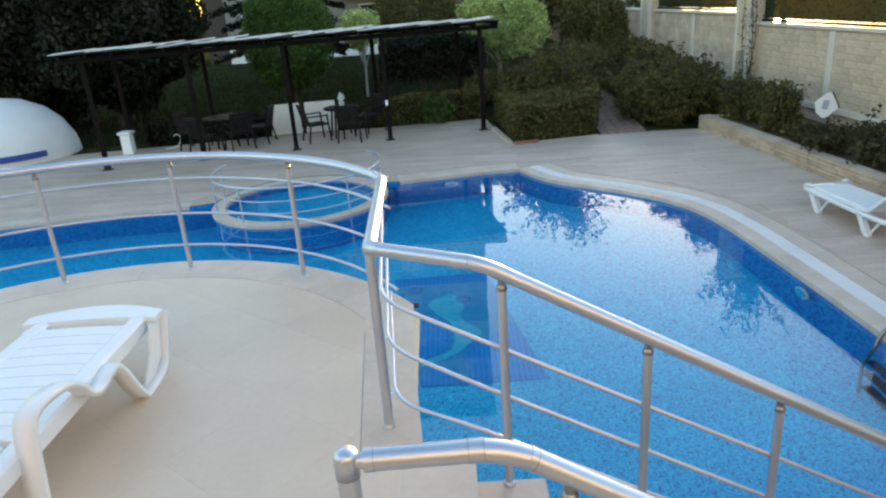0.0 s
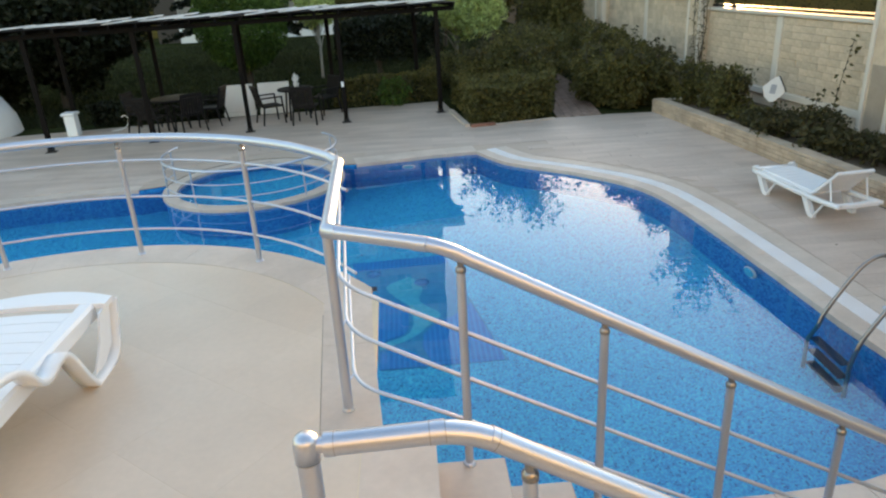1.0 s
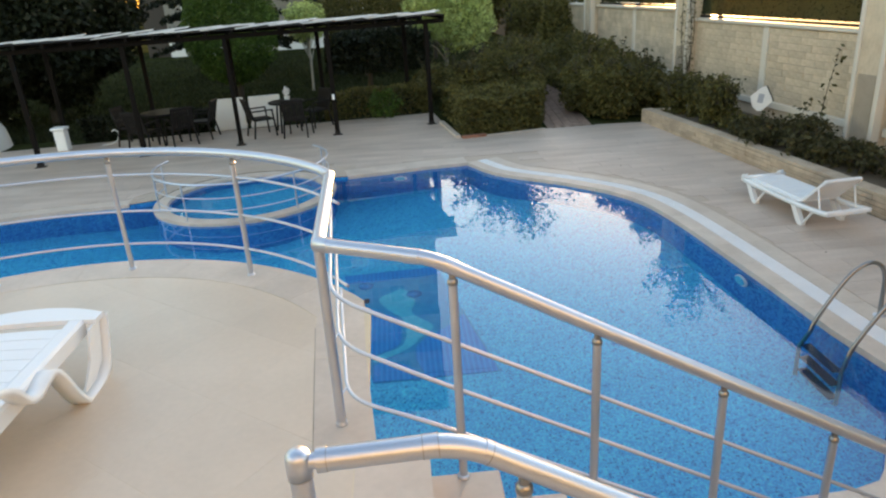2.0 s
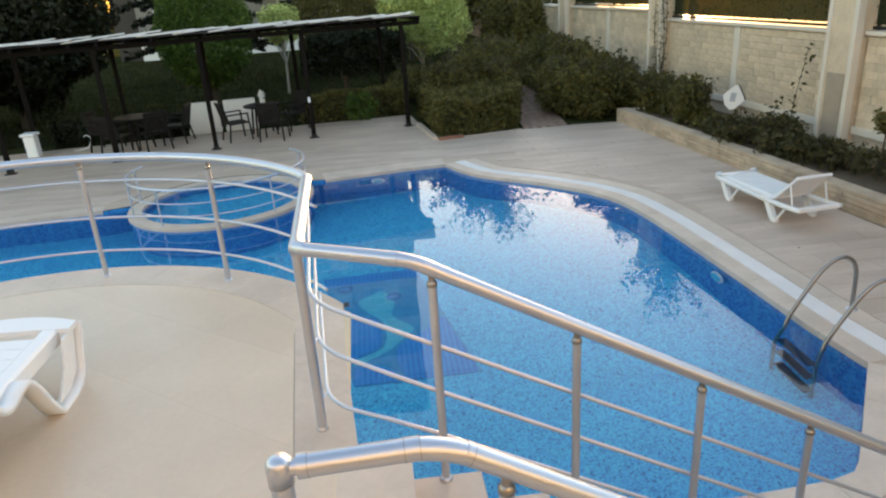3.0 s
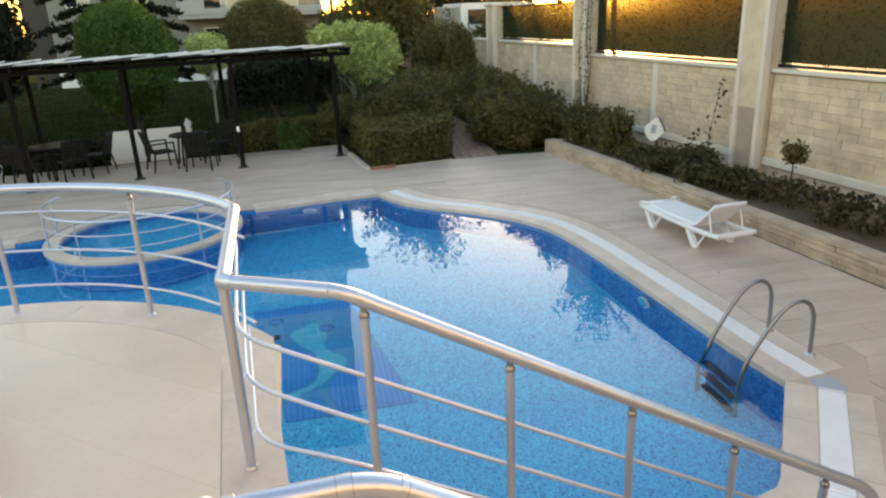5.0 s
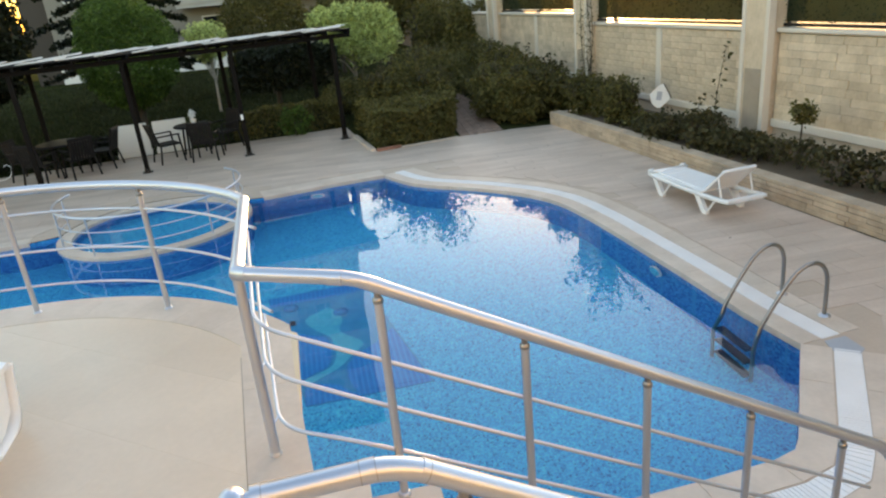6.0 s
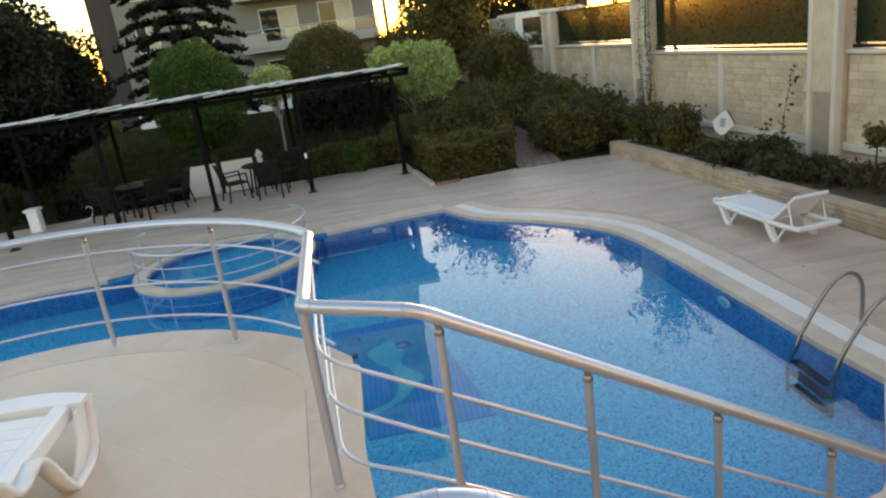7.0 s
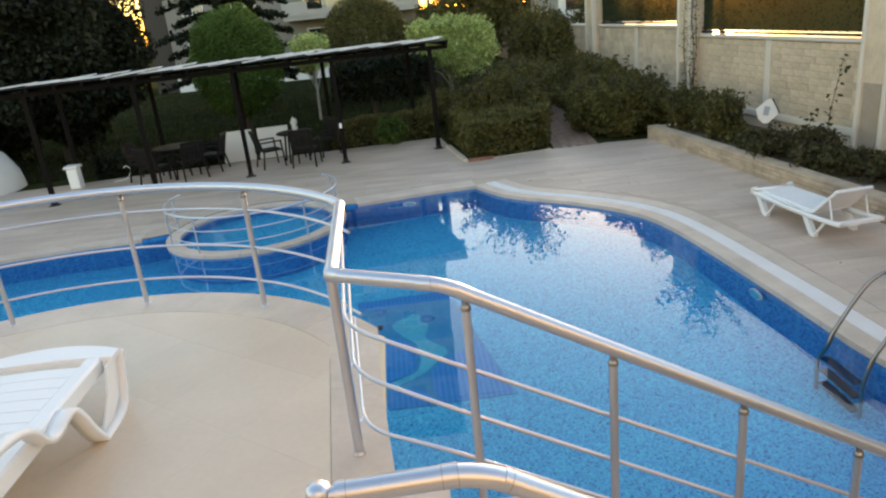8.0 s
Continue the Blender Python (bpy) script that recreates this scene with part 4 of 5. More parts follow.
# hedge bed in front of the trees
def hedge(label, corners, h, n, z=0.0, leaf=0.075, mat=None):
    t = thing("hedge", label, "hedge")
    (ax, ay), (bx, by), (cx, cy), (dx, dy) = corners
    u, v, w = rng.uniform(0, 1, n), rng.uniform(0, 1, n), rng.uniform(0, 1, n)
    side = rng.integers(0, 5, n)
    u = np.where(side == 0, u ** 4 * 0.12, np.where(side == 1, 1 - u ** 4 * 0.12, u))
    v = np.where(side == 2, v ** 4 * 0.12, np.where(side == 3, 1 - v ** 4 * 0.12, v))
    w = np.where(side == 4, 1 - w ** 3 * 0.3, w)
    x = (1 - u) * (1 - v) * ax + u * (1 - v) * bx + u * v * cx + (1 - u) * v * dx
    y = (1 - u) * (1 - v) * ay + u * (1 - v) * by + u * v * cy + (1 - u) * v * dy
    lump = np.array([noise.noise(Vector((p * 1.7, q * 1.7, 0.3))) for p, q in zip(x, y)])
    zz = z + 0.02 + w * h * (1 + 0.22 * lump)
    x, y = x + rng.normal(0, 0.04, n) + 0.05 * lump, y + rng.normal(0, 0.04, n)
    part("leaves", Mesh().leaves(np.stack([x, y, zz], 1), leaf), mat or leaf_hedge, t)
    stems = Mesh()
    for k in range(14):
        p, q = rng.uniform(0.1, 0.9), rng.uniform(0.1, 0.9)
        sx = (1 - p) * (1 - q) * ax + p * (1 - q) * bx + p * q * cx + (1 - p) * q * dx
        sy = (1 - p) * (1 - q) * ay + p * (1 - q) * by + p * q * cy + (1 - p) * q * dy
        stems.tube([(sx, sy, z - 0.03), (sx + 0.05, sy, z + h * 0.8)], 0.015, 5, r1=0.006)
    part("stems", stems, bark, t, kind="stuff")
    return t


hedge("trimmed green hedge bed beside the brick path", [(1.46, 15.12), (3.20, 15.42), (3.7, 17.4), (1.25, 18.0)], 0.82, 26000)
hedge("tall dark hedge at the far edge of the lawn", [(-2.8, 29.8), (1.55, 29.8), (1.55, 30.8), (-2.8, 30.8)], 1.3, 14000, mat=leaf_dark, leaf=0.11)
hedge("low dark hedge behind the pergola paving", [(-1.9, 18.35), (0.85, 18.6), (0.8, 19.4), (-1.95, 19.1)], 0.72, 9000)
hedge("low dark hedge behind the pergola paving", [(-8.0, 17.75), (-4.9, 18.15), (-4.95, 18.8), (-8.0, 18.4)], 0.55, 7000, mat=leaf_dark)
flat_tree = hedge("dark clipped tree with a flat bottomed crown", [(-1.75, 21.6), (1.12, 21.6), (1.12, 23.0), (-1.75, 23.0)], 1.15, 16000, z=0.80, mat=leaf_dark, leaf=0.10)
flat_tree.name, flat_tree["category"] = "flat_clipped_tree", "tree"
part("trunk", Mesh().tube([(-0.80, 22.2, -0.05), (-0.78, 22.2, 0.5), (-0.76, 22.2, 1.2)], 0.10, 8, r1=0.06), bark, flat_tree)
for x, y, rx, ry, h, k in ((2.55, 18.3, 1.0, 0.9, 1.5, 8000), (2.0, 17.6, 0.5, 0.5, 1.35, 3000), (3.3, 17.5, 0.5, 0.5, 1.25, 3000), (3.5, 19.8, 1.1, 1.3, 1.75, 9000), (4.7, 17.0, 0.55, 1.3, 1.25, 7000), (5.15, 16.0, 0.6, 0.6, 1.3, 6000), (5.5, 18.3, 0.9, 1.4, 1.6, 9000), (6.0, 16.4, 0.7, 0.7, 1.05, 5000),
                           (5.6, 21.4, 1.0, 1.6, 1.7, 7000), (1.3, 21.2, 0.9, 0.9, 1.0, 4000), (6.3, 17.8, 0.7, 0.9, 1.2, 5000)):
    s = shrub("shrub", "dense dark green garden shrub", x, y, rx, ry, h, leaf_hedge, k, 0.085)
    sprigs(s, [(x + rng.uniform(-rx, rx) * 0.6, y + rng.uniform(-ry, ry) * 0.6, h * 0.8) for _ in range(9)], 0.42, leaf_rose)
for y in [14.9 - 0.50 * k for k in range(11)] + [9.35, 8.75, 7.75, 7.25, 6.3, 5.4, 4.3]:
    x = 6.75 + (15.3 - y) * 0.09 + rng.uniform(-0.2, 0.2) - (0.45 if y > 13 else 0.42)
    h = rng.uniform(0.62, 0.98) if y > 13.3 else (0.24 if y > 11.6 else rng.uniform(0.28, 0.60))
    s = shrub("planter_shrub", "dense leafy shrub in the planter" if y > 12.9 else "small low rose shrub in the planter", x, y, rng.uniform(0.33, 0.48), 0.40, h, leaf_rose if y < 12.9 else leaf_hedge, 2400 if y > 12.9 else (1100 if y > 9.4 else 420), 0.07, 0.24, 0.7, group="shrubs in the planter")
    sprigs(s, [(x + rng.uniform(-0.3, 0.3), y + rng.uniform(-0.3, 0.3), 0.24 + h * 0.5) for _ in range(6)], (0.10 if y > 11.6 else 0.22) if y < 13.3 else 0.5, leaf_rose)
for x, y, h in ((7.55, 11.75, 1.45), (7.3, 11.95, 0.75), (7.4, 11.4, 0.6), (7.4, 10.3, 0.6), (7.35, 7.6, 0.55)):
    s = thing("rose_bush", "tall thin rose stem against the wall", "shrub")
    sprigs(s, [(x, y, 0.22)], h, leaf_rose, 0.10)

rose = thing("rose_tree", "small round rose tree on a thin stem", "shrub")
part("stem", Mesh().tube([(7.34, 9.0, 0.2), (7.31, 9.0, 0.6), (7.32, 9.0, 0.95)], 0.018, 6, r1=0.010), bark, rose)
part("crown", Mesh().leaves(blob(420, (7.32, 9.0, 1.0), (0.20, 0.20, 0.19), 0.3, 0.6), 0.075), leaf_hedge, rose)
for x, y, rx, ry, z, h, k in ((7.6, 26.6, 1.1, 0.6, 1.5, 1.55, 3500), (7.0, 28.9, 1.0, 0.6, 1.5, 1.6, 3500), (4.9, 25.4, 0.8, 0.8, 0.0, 2.9, 6000), (5.75, 27.4, 0.9, 0.8, 0.0, 3.1, 6000)):
    s = shrub("tall_shrub", "tall loose green shrub by the garden corner", x, y, rx, ry, h, leaf_hedge, k, 0.11, z, 0.5)
    sprigs(s, [(x + rng.uniform(-rx, rx) * 0.6, y + rng.uniform(-ry, ry) * 0.6, z + h * 0.8) for _ in range(8)], 0.5, leaf_hedge)
s = shrub("shrub", "small yellow green shrub beside the pergola post", -0.35, 18.25, 0.45, 0.35, 0.75, leaf_bright, 900, 0.08)

# lawn
n_blades = 45000
bx, by = rng.uniform(-16, 8, n_blades), 18.3 + rng.uniform(0, 1, n_blades) ** 1.6 * 24
keep = ~((bx > 3.3) & (bx < 4.9) & (by < 23)) & (by > 18.7 + 0.05 * bx)
bx, by = bx[keep], by[keep]
n_blades = len(bx)
hgt, lx, ly, ang = rng.uniform(0.05, 0.14, n_blades), rng.normal(0, 0.03, n_blades), rng.normal(0, 0.03, n_blades), rng.uniform(0, 6.28, n_blades)
wx, wy = 0.022 * np.cos(ang), 0.022 * np.sin(ang)
vs = np.stack([np.stack([bx - wx, by - wy, 0 * bx - 0.02], 1), np.stack([bx + wx, by + wy, 0 * bx - 0.02], 1), np.stack([bx + lx, by + ly, hgt], 1)], 1).reshape(-1, 3)
lawn = Mesh()
lawn.v, lawn.f, lawn.s = vs.tolist(), [(3 * i, 3 * i + 1, 3 * i + 2) for i in range(n_blades)], [False] * n_blades
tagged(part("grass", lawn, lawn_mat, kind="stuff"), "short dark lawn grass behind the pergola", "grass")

vine = thing("climbing_plant", "half dry climber on the wall pilaster", "plant")
stem, lv = Mesh(), Mesh()
for k in range(5):
    y = 16.50 + 0.12 * k
    pts = [(7.18 + rng.normal(0, 0.03), y + rng.normal(0, 0.08), z) for z in (0.2, 1.0, 1.8, 2.6, 3.4)]
    stem.tube(pts, 0.012, 5, r1=0.004)
    lv.leaves(np.array([[7.15 + rng.normal(0, 0.06), y + rng.normal(0, 0.06), 0.25 + 3.2 * rng.uniform(0, 1) ** 1.7] for _ in range(240)]), 0.05)
part("stem", stem, bark, vine, kind="stuff")
part("leaves", lv, leaf_rose, vine)

# ---------- pergola ----------
pergola = thing("pergola", "dark wooden pergola with pale battens on top", "pergola")
FRONT = [(-7.89, 15.18), (-5.77, 15.57), (-3.70, 16.0), (-1.48, 16.40), (0.82, 16.88)]
along = Vector((8.71, 1.70, 0)).normalized()
back = Vector((-along.y, along.x, 0)) * 2.55
for x, y in FRONT:
    for k in (0, 1):
        p = Vector((x, y, 0)) + back * k
        m = Matrix.Translation(p) @ Matrix.Rotation(math.atan2(along.y, along.x), 4, "Z")
        leg = part("post", Mesh().box(-0.05, 0.05, -0.05, 0.05, 0.024, 2.42, m, 0.006), wood_dark, pergola)
        part("foot_plate", Mesh().box(-0.11, 0.11, -0.11, 0.11, 0.0141, 0.024, m).box(-0.06, 0.06, -0.06, 0.06, 0.024, 0.10, m), iron, leg)
a, b = Vector((*FRONT[0], 0)) - along * 0.45, Vector((*FRONT[-1], 0)) + along * 0.45
turn = Matrix.Rotation(math.atan2(along.y, along.x), 4, "Z")
for k in (0, 1):
    m = Matrix.Translation(a + back * k) @ turn
    part("beam", Mesh().box(0, (b - a).length, -0.04, 0.04, 2.39, 2.49, m, 0.006), wood_dark, pergola)
L = (b - a).length
for k in range(19):
    m = Matrix.Translation(a + along * (0.08 + (L - 0.16) * k / 18)) @ turn
    part("rafter", Mesh().box(-0.025, 0.025, -0.30, 2.85, 2.49, 2.57, m, 0.004), wood_dark, pergola)
part("roof_board", Mesh().box(0.0, L, -0.28, 2.83, 2.571, 2.583, Matrix.Translation(a) @ turn), wood_dark, pergola)
for row in range(2):
    for k in range(13):
        at_x = L * (k + 0.45 + 0.4 * row) / 13.4
        m = Matrix.Translation(a + along * at_x + back.normalized() * (-0.27 + row * 0.66 + rng.uniform(-0.02, 0.02)) + Vector((0, 0, 2.612 + rng.uniform(0, 0.02)))) @ turn @ Matrix.Rotation(radians(rng.uniform(-4.6, -0.5)), 4, "Y") @ Matrix.Rotation(radians(rng.uniform(0, 1.2)), 4, "X") @ Matrix.Rotation(radians(rng.uniform(-5, 5)), 4, "Z")
        part("roof_frame", Mesh().box(-0.44, 0.44, 0.0, 0.11, 0.0, 0.016, m, 0.003).box(-0.44, 0.44, 0.36, 0.47, 0.0, 0.016, m, 0.003).box(-0.44, -0.34, 0.11, 0.36, 0.0, 0.014, m, 0.003).box(0.34, 0.44, 0.11, 0.36, 0.0, 0.014, m, 0.003), slat_white, pergola, "pale open roof frame")

# ---------- sun loungers ----------
def ribbon(path, x0, x1, thick):
    """A band of plastic that follows a line of (y, z), with thickness."""
    mesh, n = Mesh(), len(path)
    low = offset(path, thick)
    vs = [(x, -y, z) for line in (path, low) for x in (x0, x1) for y, z in line]
    fs = []
    for i in range(n - 1):
        fs += [(i, i + 1, n + i + 1, n + i), (2 * n + i, 3 * n + i, 3 * n + i + 1, 2 * n + i + 1), (i, 2 * n + i, 2 * n + i + 1, i + 1), (n + i, n + i + 1, 3 * n + i + 1, 3 * n + i)]
    fs += [(0, n, 3 * n, 2 * n), (n - 1, 3 * n - 1, 4 * n - 1, 2 * n - 1)]
    return mesh.add(vs, fs, True)


def lounger():
    t = thing("sun_lounger", "white plastic sun lounger with a slatted seat", "lounger")
    W, L2 = 0.64, 1.72
    prof = [(-0.02, 0.315), (0.05, 0.335), (0.14, 0.33), (0.30, 0.325), (0.75, 0.32), (1.12, 0.315)]
    rail = [(-0.01, 0.315), (0.0, 0.29), (0.5, 0.278), (1.0, 0.272), (1.4, 0.278), (1.72, 0.30)]
    for x in (0.0, W - 0.07):
        part("side_rail", ribbon(smooth_line(rail, 4), x, x + 0.07, 0.05), plastic_white, t)
        for y in (0.0, 1.0):
            part("leg", Mesh().add([(x + dx, -(y + dy), dz) for dx in (0.004, 0.066) for dy, dz in ((0.0, 0.30), (0.115, 0.28), (0.27, 0.065), (0.31, 0.045), (0.31, 0.0), (0.235, 0.0), (0.19, 0.03))],
                                   [(6, 5, 4, 3, 2, 1, 0), (7, 8, 9, 10, 11, 12, 13)] + [(i, (i + 1) % 7, 7 + (i + 1) % 7, 7 + i) for i in range(7)]), plastic_white, t)
            part("leg_strut", Mesh().tube([(x + 0.035, -(y + 0.29), 0.025), (x + 0.035, -(y + 0.47), 0.26)], 0.017, 8), plastic_white, t)
    part("seat", Mesh().box(0.03, W - 0.03, -1.19, -0.01, 0.285, 0.302), plastic_white, t)
    for i in range(10):
        y = 0.035 + i * 0.117
        z = float(np.interp(y + 0.05, [p[0] for p in prof], [p[1] for p in prof])) - 0.006 * (i == 0)
        part("slat", Mesh().box(0.078, W - 0.078, -y - 0.1145, -y, z - 0.03, z - 0.002, c=0.006), plastic_white, t)
    part("foot_edge", ribbon(smooth_line([(0.06, 0.318), (0.02, 0.322), (-0.02, 0.308), (-0.03, 0.26)], 4), 0.02, W - 0.02, 0.02), plastic_white, t)
    part("rear_edge", Mesh().box(0.03, W - 0.03, -L2, -L2 + 0.06, 0.235, 0.305, c=0.015), plastic_white, t)
    m = Matrix.Translation((0, -1.19, 0.310)) @ Matrix.Rotation(radians(-43), 4, "X")
    back_rest = part("backrest", Mesh().box(0.06, 0.115, -0.47, 0.0, -0.02, 0.02, m, 0.008).box(W - 0.115, W - 0.06, -0.47, 0.0, -0.02, 0.02, m, 0.008).box(0.06, W - 0.06, -0.51, -0.43, -0.02, 0.025, m, 0.012), plastic_white, t)
    for i in range(5):
        part("back_slat", Mesh().box(0.10, W - 0.10, -0.090 - i * 0.083, -0.012 - i * 0.083, -0.012, 0.012, m, 0.005), plastic_white, back_rest)
    for x in (0.05, W - 0.085):
        part("back_strut", Mesh().tube([(x + 0.017, -1.45, 0.555), (x + 0.017, -1.53, 0.27)], 0.012, 6), plastic_white, t)
    return t


lounge = lounger()
lounge["label"] = "white plastic sun lounger with raised back on the deck"
lounge.matrix_basis = pose(5.0, 9.32, 0.014, 0, 0, 5.7)


def arm_lounger():
    """A broader lounger whose leg bands rise into armrests."""
    t = thing("sun_lounger", "white plastic sun lounger with armrests on the tiled terrace", "lounger")
    W = 0.78
    bow = lambda x, d: -d * (1 - (2 * x / W - 1) ** 2)
    skirt = smooth_line([(-0.02, 0.322), (0.02, 0.20), (0.07, 0.07), (0.15, 0.026), (0.29, 0.010), (0.345, 0.020), (0.41, 0.10), (0.50, 0.26), (0.56, 0.318), (0.64, 0.318), (0.72, 0.298), (0.79, 0.315), (0.86, 0.40), (0.95, 0.455), (1.08, 0.483),
                         (1.19, 0.480), (1.245, 0.43), (1.275, 0.30), (1.30, 0.14), (1.325, 0.03), (1.38, 0.010), (1.44, 0.030), (1.47, 0.14), (1.52, 0.27), (1.60, 0.295), (1.72, 0.295)], 5)
    for x in (0.0, W - 0.085):
        part("leg_band", ribbon(skirt, x, x + 0.085, 0.030), plastic_white, t)
        xs = x + (0.03 if x == 0 else 0.045)
        web = Mesh().add([(xs + dx, -y, z) for dx in (0, 0.012) for y, z in ((0.0, 0.31), (0.13, 0.30), (0.20, 0.16), (0.33, 0.04), (0.20, 0.04), (0.08, 0.10))],
                         [(5, 4, 3, 2, 1, 0), (6, 7, 8, 9, 10, 11)] + [(i, (i + 1) % 6, 6 + (i + 1) % 6, 6 + i) for i in range(6)])
        part("leg_web", web, plastic_white, t)
    for x0, x1 in ((0.075, 0.165), (W - 0.165, W - 0.075)):
        part("side_rail", Mesh().box(x0, x1, -1.72, -0.05, 0.235, 0.332, c=0.014), plastic_white, t)
    part("seat_pan", Mesh().box(0.15, W - 0.15, -1.16, -0.10, 0.285, 0.303), plastic_white, t)
    xs = [0.16 + (W - 0.32) * k / 10 for k in range(11)]
    for i in range(10):
        y = 0.145 + i * 0.102
        part("slat", Mesh().band([(x, -y - bow(x, 0.045) - 0.04) for x in xs], [(x, -y - bow(x, 0.045) - 0.137) for x in xs], 0.30, 0.328), plastic_white, t)
    xs = [0.012 + (W - 0.024) * k / 18 for k in range(19)]
    part("foot_edge", Mesh().band([(x, -bow(x, 0.115) + 0.005) for x in xs], [(x, -0.06 - 0.25 * bow(x, 0.115) - 0.02) for x in xs], 0.305, 0.334), plastic_white, t)
    part("foot_lip", Mesh().tube([(x, -bow(x, 0.115) + 0.004, 0.314) for x in xs], 0.020, 10), plastic_white, t)
    part("rear_edge", Mesh().box(0.08, W - 0.08, -1.74, -1.68, 0.235, 0.315, c=0.015), plastic_white, t)
    back_rest = part("backrest", Mesh().box(0.15, W - 0.15, -1.67, -1.20, 0.285, 0.303), plastic_white, t)
    for i in range(4):
        part("back_slat", Mesh().box(0.17, W - 0.17, -1.31 - i * 0.115, -1.205 - i * 0.115, 0.303, 0.328, c=0.005), plastic_white, back_rest)
    return t


second = arm_lounger()
second.matrix_basis = pose(-2.46, 3.45, T, 0, 0, 0)

# ---------- pool ladder ----------
ladder = thing("pool_ladder", "curved stainless steel pool ladder", "ladder")
for fx, fy, wx, wy in ((4.50, 4.99, 3.84, 4.97), (4.46, 5.54, 3.75, 5.48)):
    f, w = Vector((fx, fy, 0.014)), Vector((wx, wy, 0))
    d = w - Vector((fx, fy, 0))
    d.normalize()
    bow = [(0.0, 0.0), (0.005, 0.25), (0.02, 0.42), (0.08, 0.53), (0.18, 0.575), (0.29, 0.55), (0.40, 0.46), (0.53, 0.28), (0.68, 0.03), (0.72, -0.12)]
    path = [f + d * q + Vector((0, 0, h)) for q, h in smooth_line(bow, 4)] + [w + Vector((-0.09, 0, -0.4)), w + Vector((-0.09, 0, -1.15))]
    part("side_tube", Mesh().tube(path, 0.020, 12), ladder_steel, ladder)
    part("flange", Mesh().lathe([(0.055, 0), (0.055, 0.008), (0.03, 0.02), (0.022, 0.022)], f, 18), steel, ladder)
for z in (-0.35, -0.62, -0.89):
    part("step", Mesh().box(3.67, 3.77, 4.97, 5.48, z - 0.025, z, c=0.008), ladder_step, ladder)

# ---------- railing on the round pool ----------
fence = thing("ring_railing", "low curved steel railing on the round pool rim", "railing")
R0 = 1.46
for h, r, a0, a1 in ((0.60, 0.020, 162, 399), (0.38, 0.010, 172, 388), (0.18, 0.010, 172, 388)):
    pts = [(x, y, -0.01 + h) for x, y in arc(*RING, R0, a0, a1, 48)]
    part("bar", Mesh().tube(pts, r, 8), steel, fence)
for a in (172, 207, 242, 278, 314, 350, 388):
    x, y = RING[0] + R0 * math.cos(radians(a)), RING[1] + R0 * math.sin(radians(a))
    part("post", Mesh().tube([(x, y, -0.01), (x, y, 0.58)], 0.014, 8), steel, fence)

# ---------- garden furniture ----------
def armchair():
    t = thing("garden_chair", "dark plastic garden armchair", "chair", group="chairs round the garden table")
    part("seat", Mesh().box(-0.25, 0.25, -0.24, 0.24, 0.40, 0.44, c=0.012), plastic_dark, t)
    m = Matrix.Translation((0, 0.24, 0.42)) @ Matrix.Rotation(radians(-14), 4, "X")
    rest = part("backrest", Mesh().box(-0.26, -0.21, -0.02, 0.02, 0, 0.50, m, 0.008).box(0.21, 0.26, -0.02, 0.02, 0, 0.50, m, 0.008).box(-0.26, 0.26, -0.025, 0.025, 0.44, 0.52, m, 0.012), plastic_dark, t)
    for k in range(7):
        part("back_slat", Mesh().box(-0.20 + k * 0.06, -0.16 + k * 0.06, -0.01, 0.01, 0.02, 0.46, m, 0.003), plastic_dark, rest)
    for sx in (-1, 1):
        part("armrest", Mesh().box(sx * 0.29 - 0.03, sx * 0.29 + 0.03, -0.24, 0.30, 0.63, 0.66, c=0.01), plastic_dark, t)
        for y0, y1, z in ((-0.22, -0.26, 0.64), (0.22, 0.30, 0.45)):
            part("leg", Mesh().tube([(sx * 0.26, y0, z), (sx * 0.29, y1, 0.0)], 0.022, 8), plastic_dark, t)
    return t


def garden_table(x, y, r=0.45):
    t = thing("garden_table", "dark round plastic garden table", "table", pose(x, y, 0.014, 0, 0, 20))
    part("tabletop", Mesh().lathe([(r - 0.02, 0.70), (r, 0.71), (r, 0.735), (r - 0.015, 0.745)], seg=28), plastic_dark, t)
    for k in range(4):
        a = radians(45 + 90 * k)
        part("leg", Mesh().tube([(0.28 * math.cos(a), 0.28 * math.sin(a), 0.70), (0.36 * math.cos(a), 0.36 * math.sin(a), 0.0)], 0.024, 8), plastic_dark, t)
    return t


chair = armchair()
chair.matrix_basis = pose(-2.42, 16.60, 0.014, 0, 0, 172)
garden_table(-2.75, 17.35)
for x, y, a in ((-3.35, 16.95, 118), (-2.1, 17.75, -50), (-5.95, 16.35, 160), (-5.2, 16.55, 215), (-6.45, 17.05, 80), (-4.85, 17.25, -95)):
    copy_thing(chair, pose(x, y, 0.014, 0, 0, a))
garden_table(-5.65, 17.05, 0.55)

flower = thing("potted_flower", "white flowers in a small pot on the garden table", "flower", pose(-2.7, 17.25, 0.759))
part("pot", Mesh().lathe([(0.05, 0), (0.075, 0.12), (0.08, 0.13)], seg=14), paint_white, flower)
part("blossom", Mesh().leaves(blob(160, (0, 0, 0.24), (0.08, 0.08, 0.13), 0.3), 0.055), plastic_white, flower, "white petals")

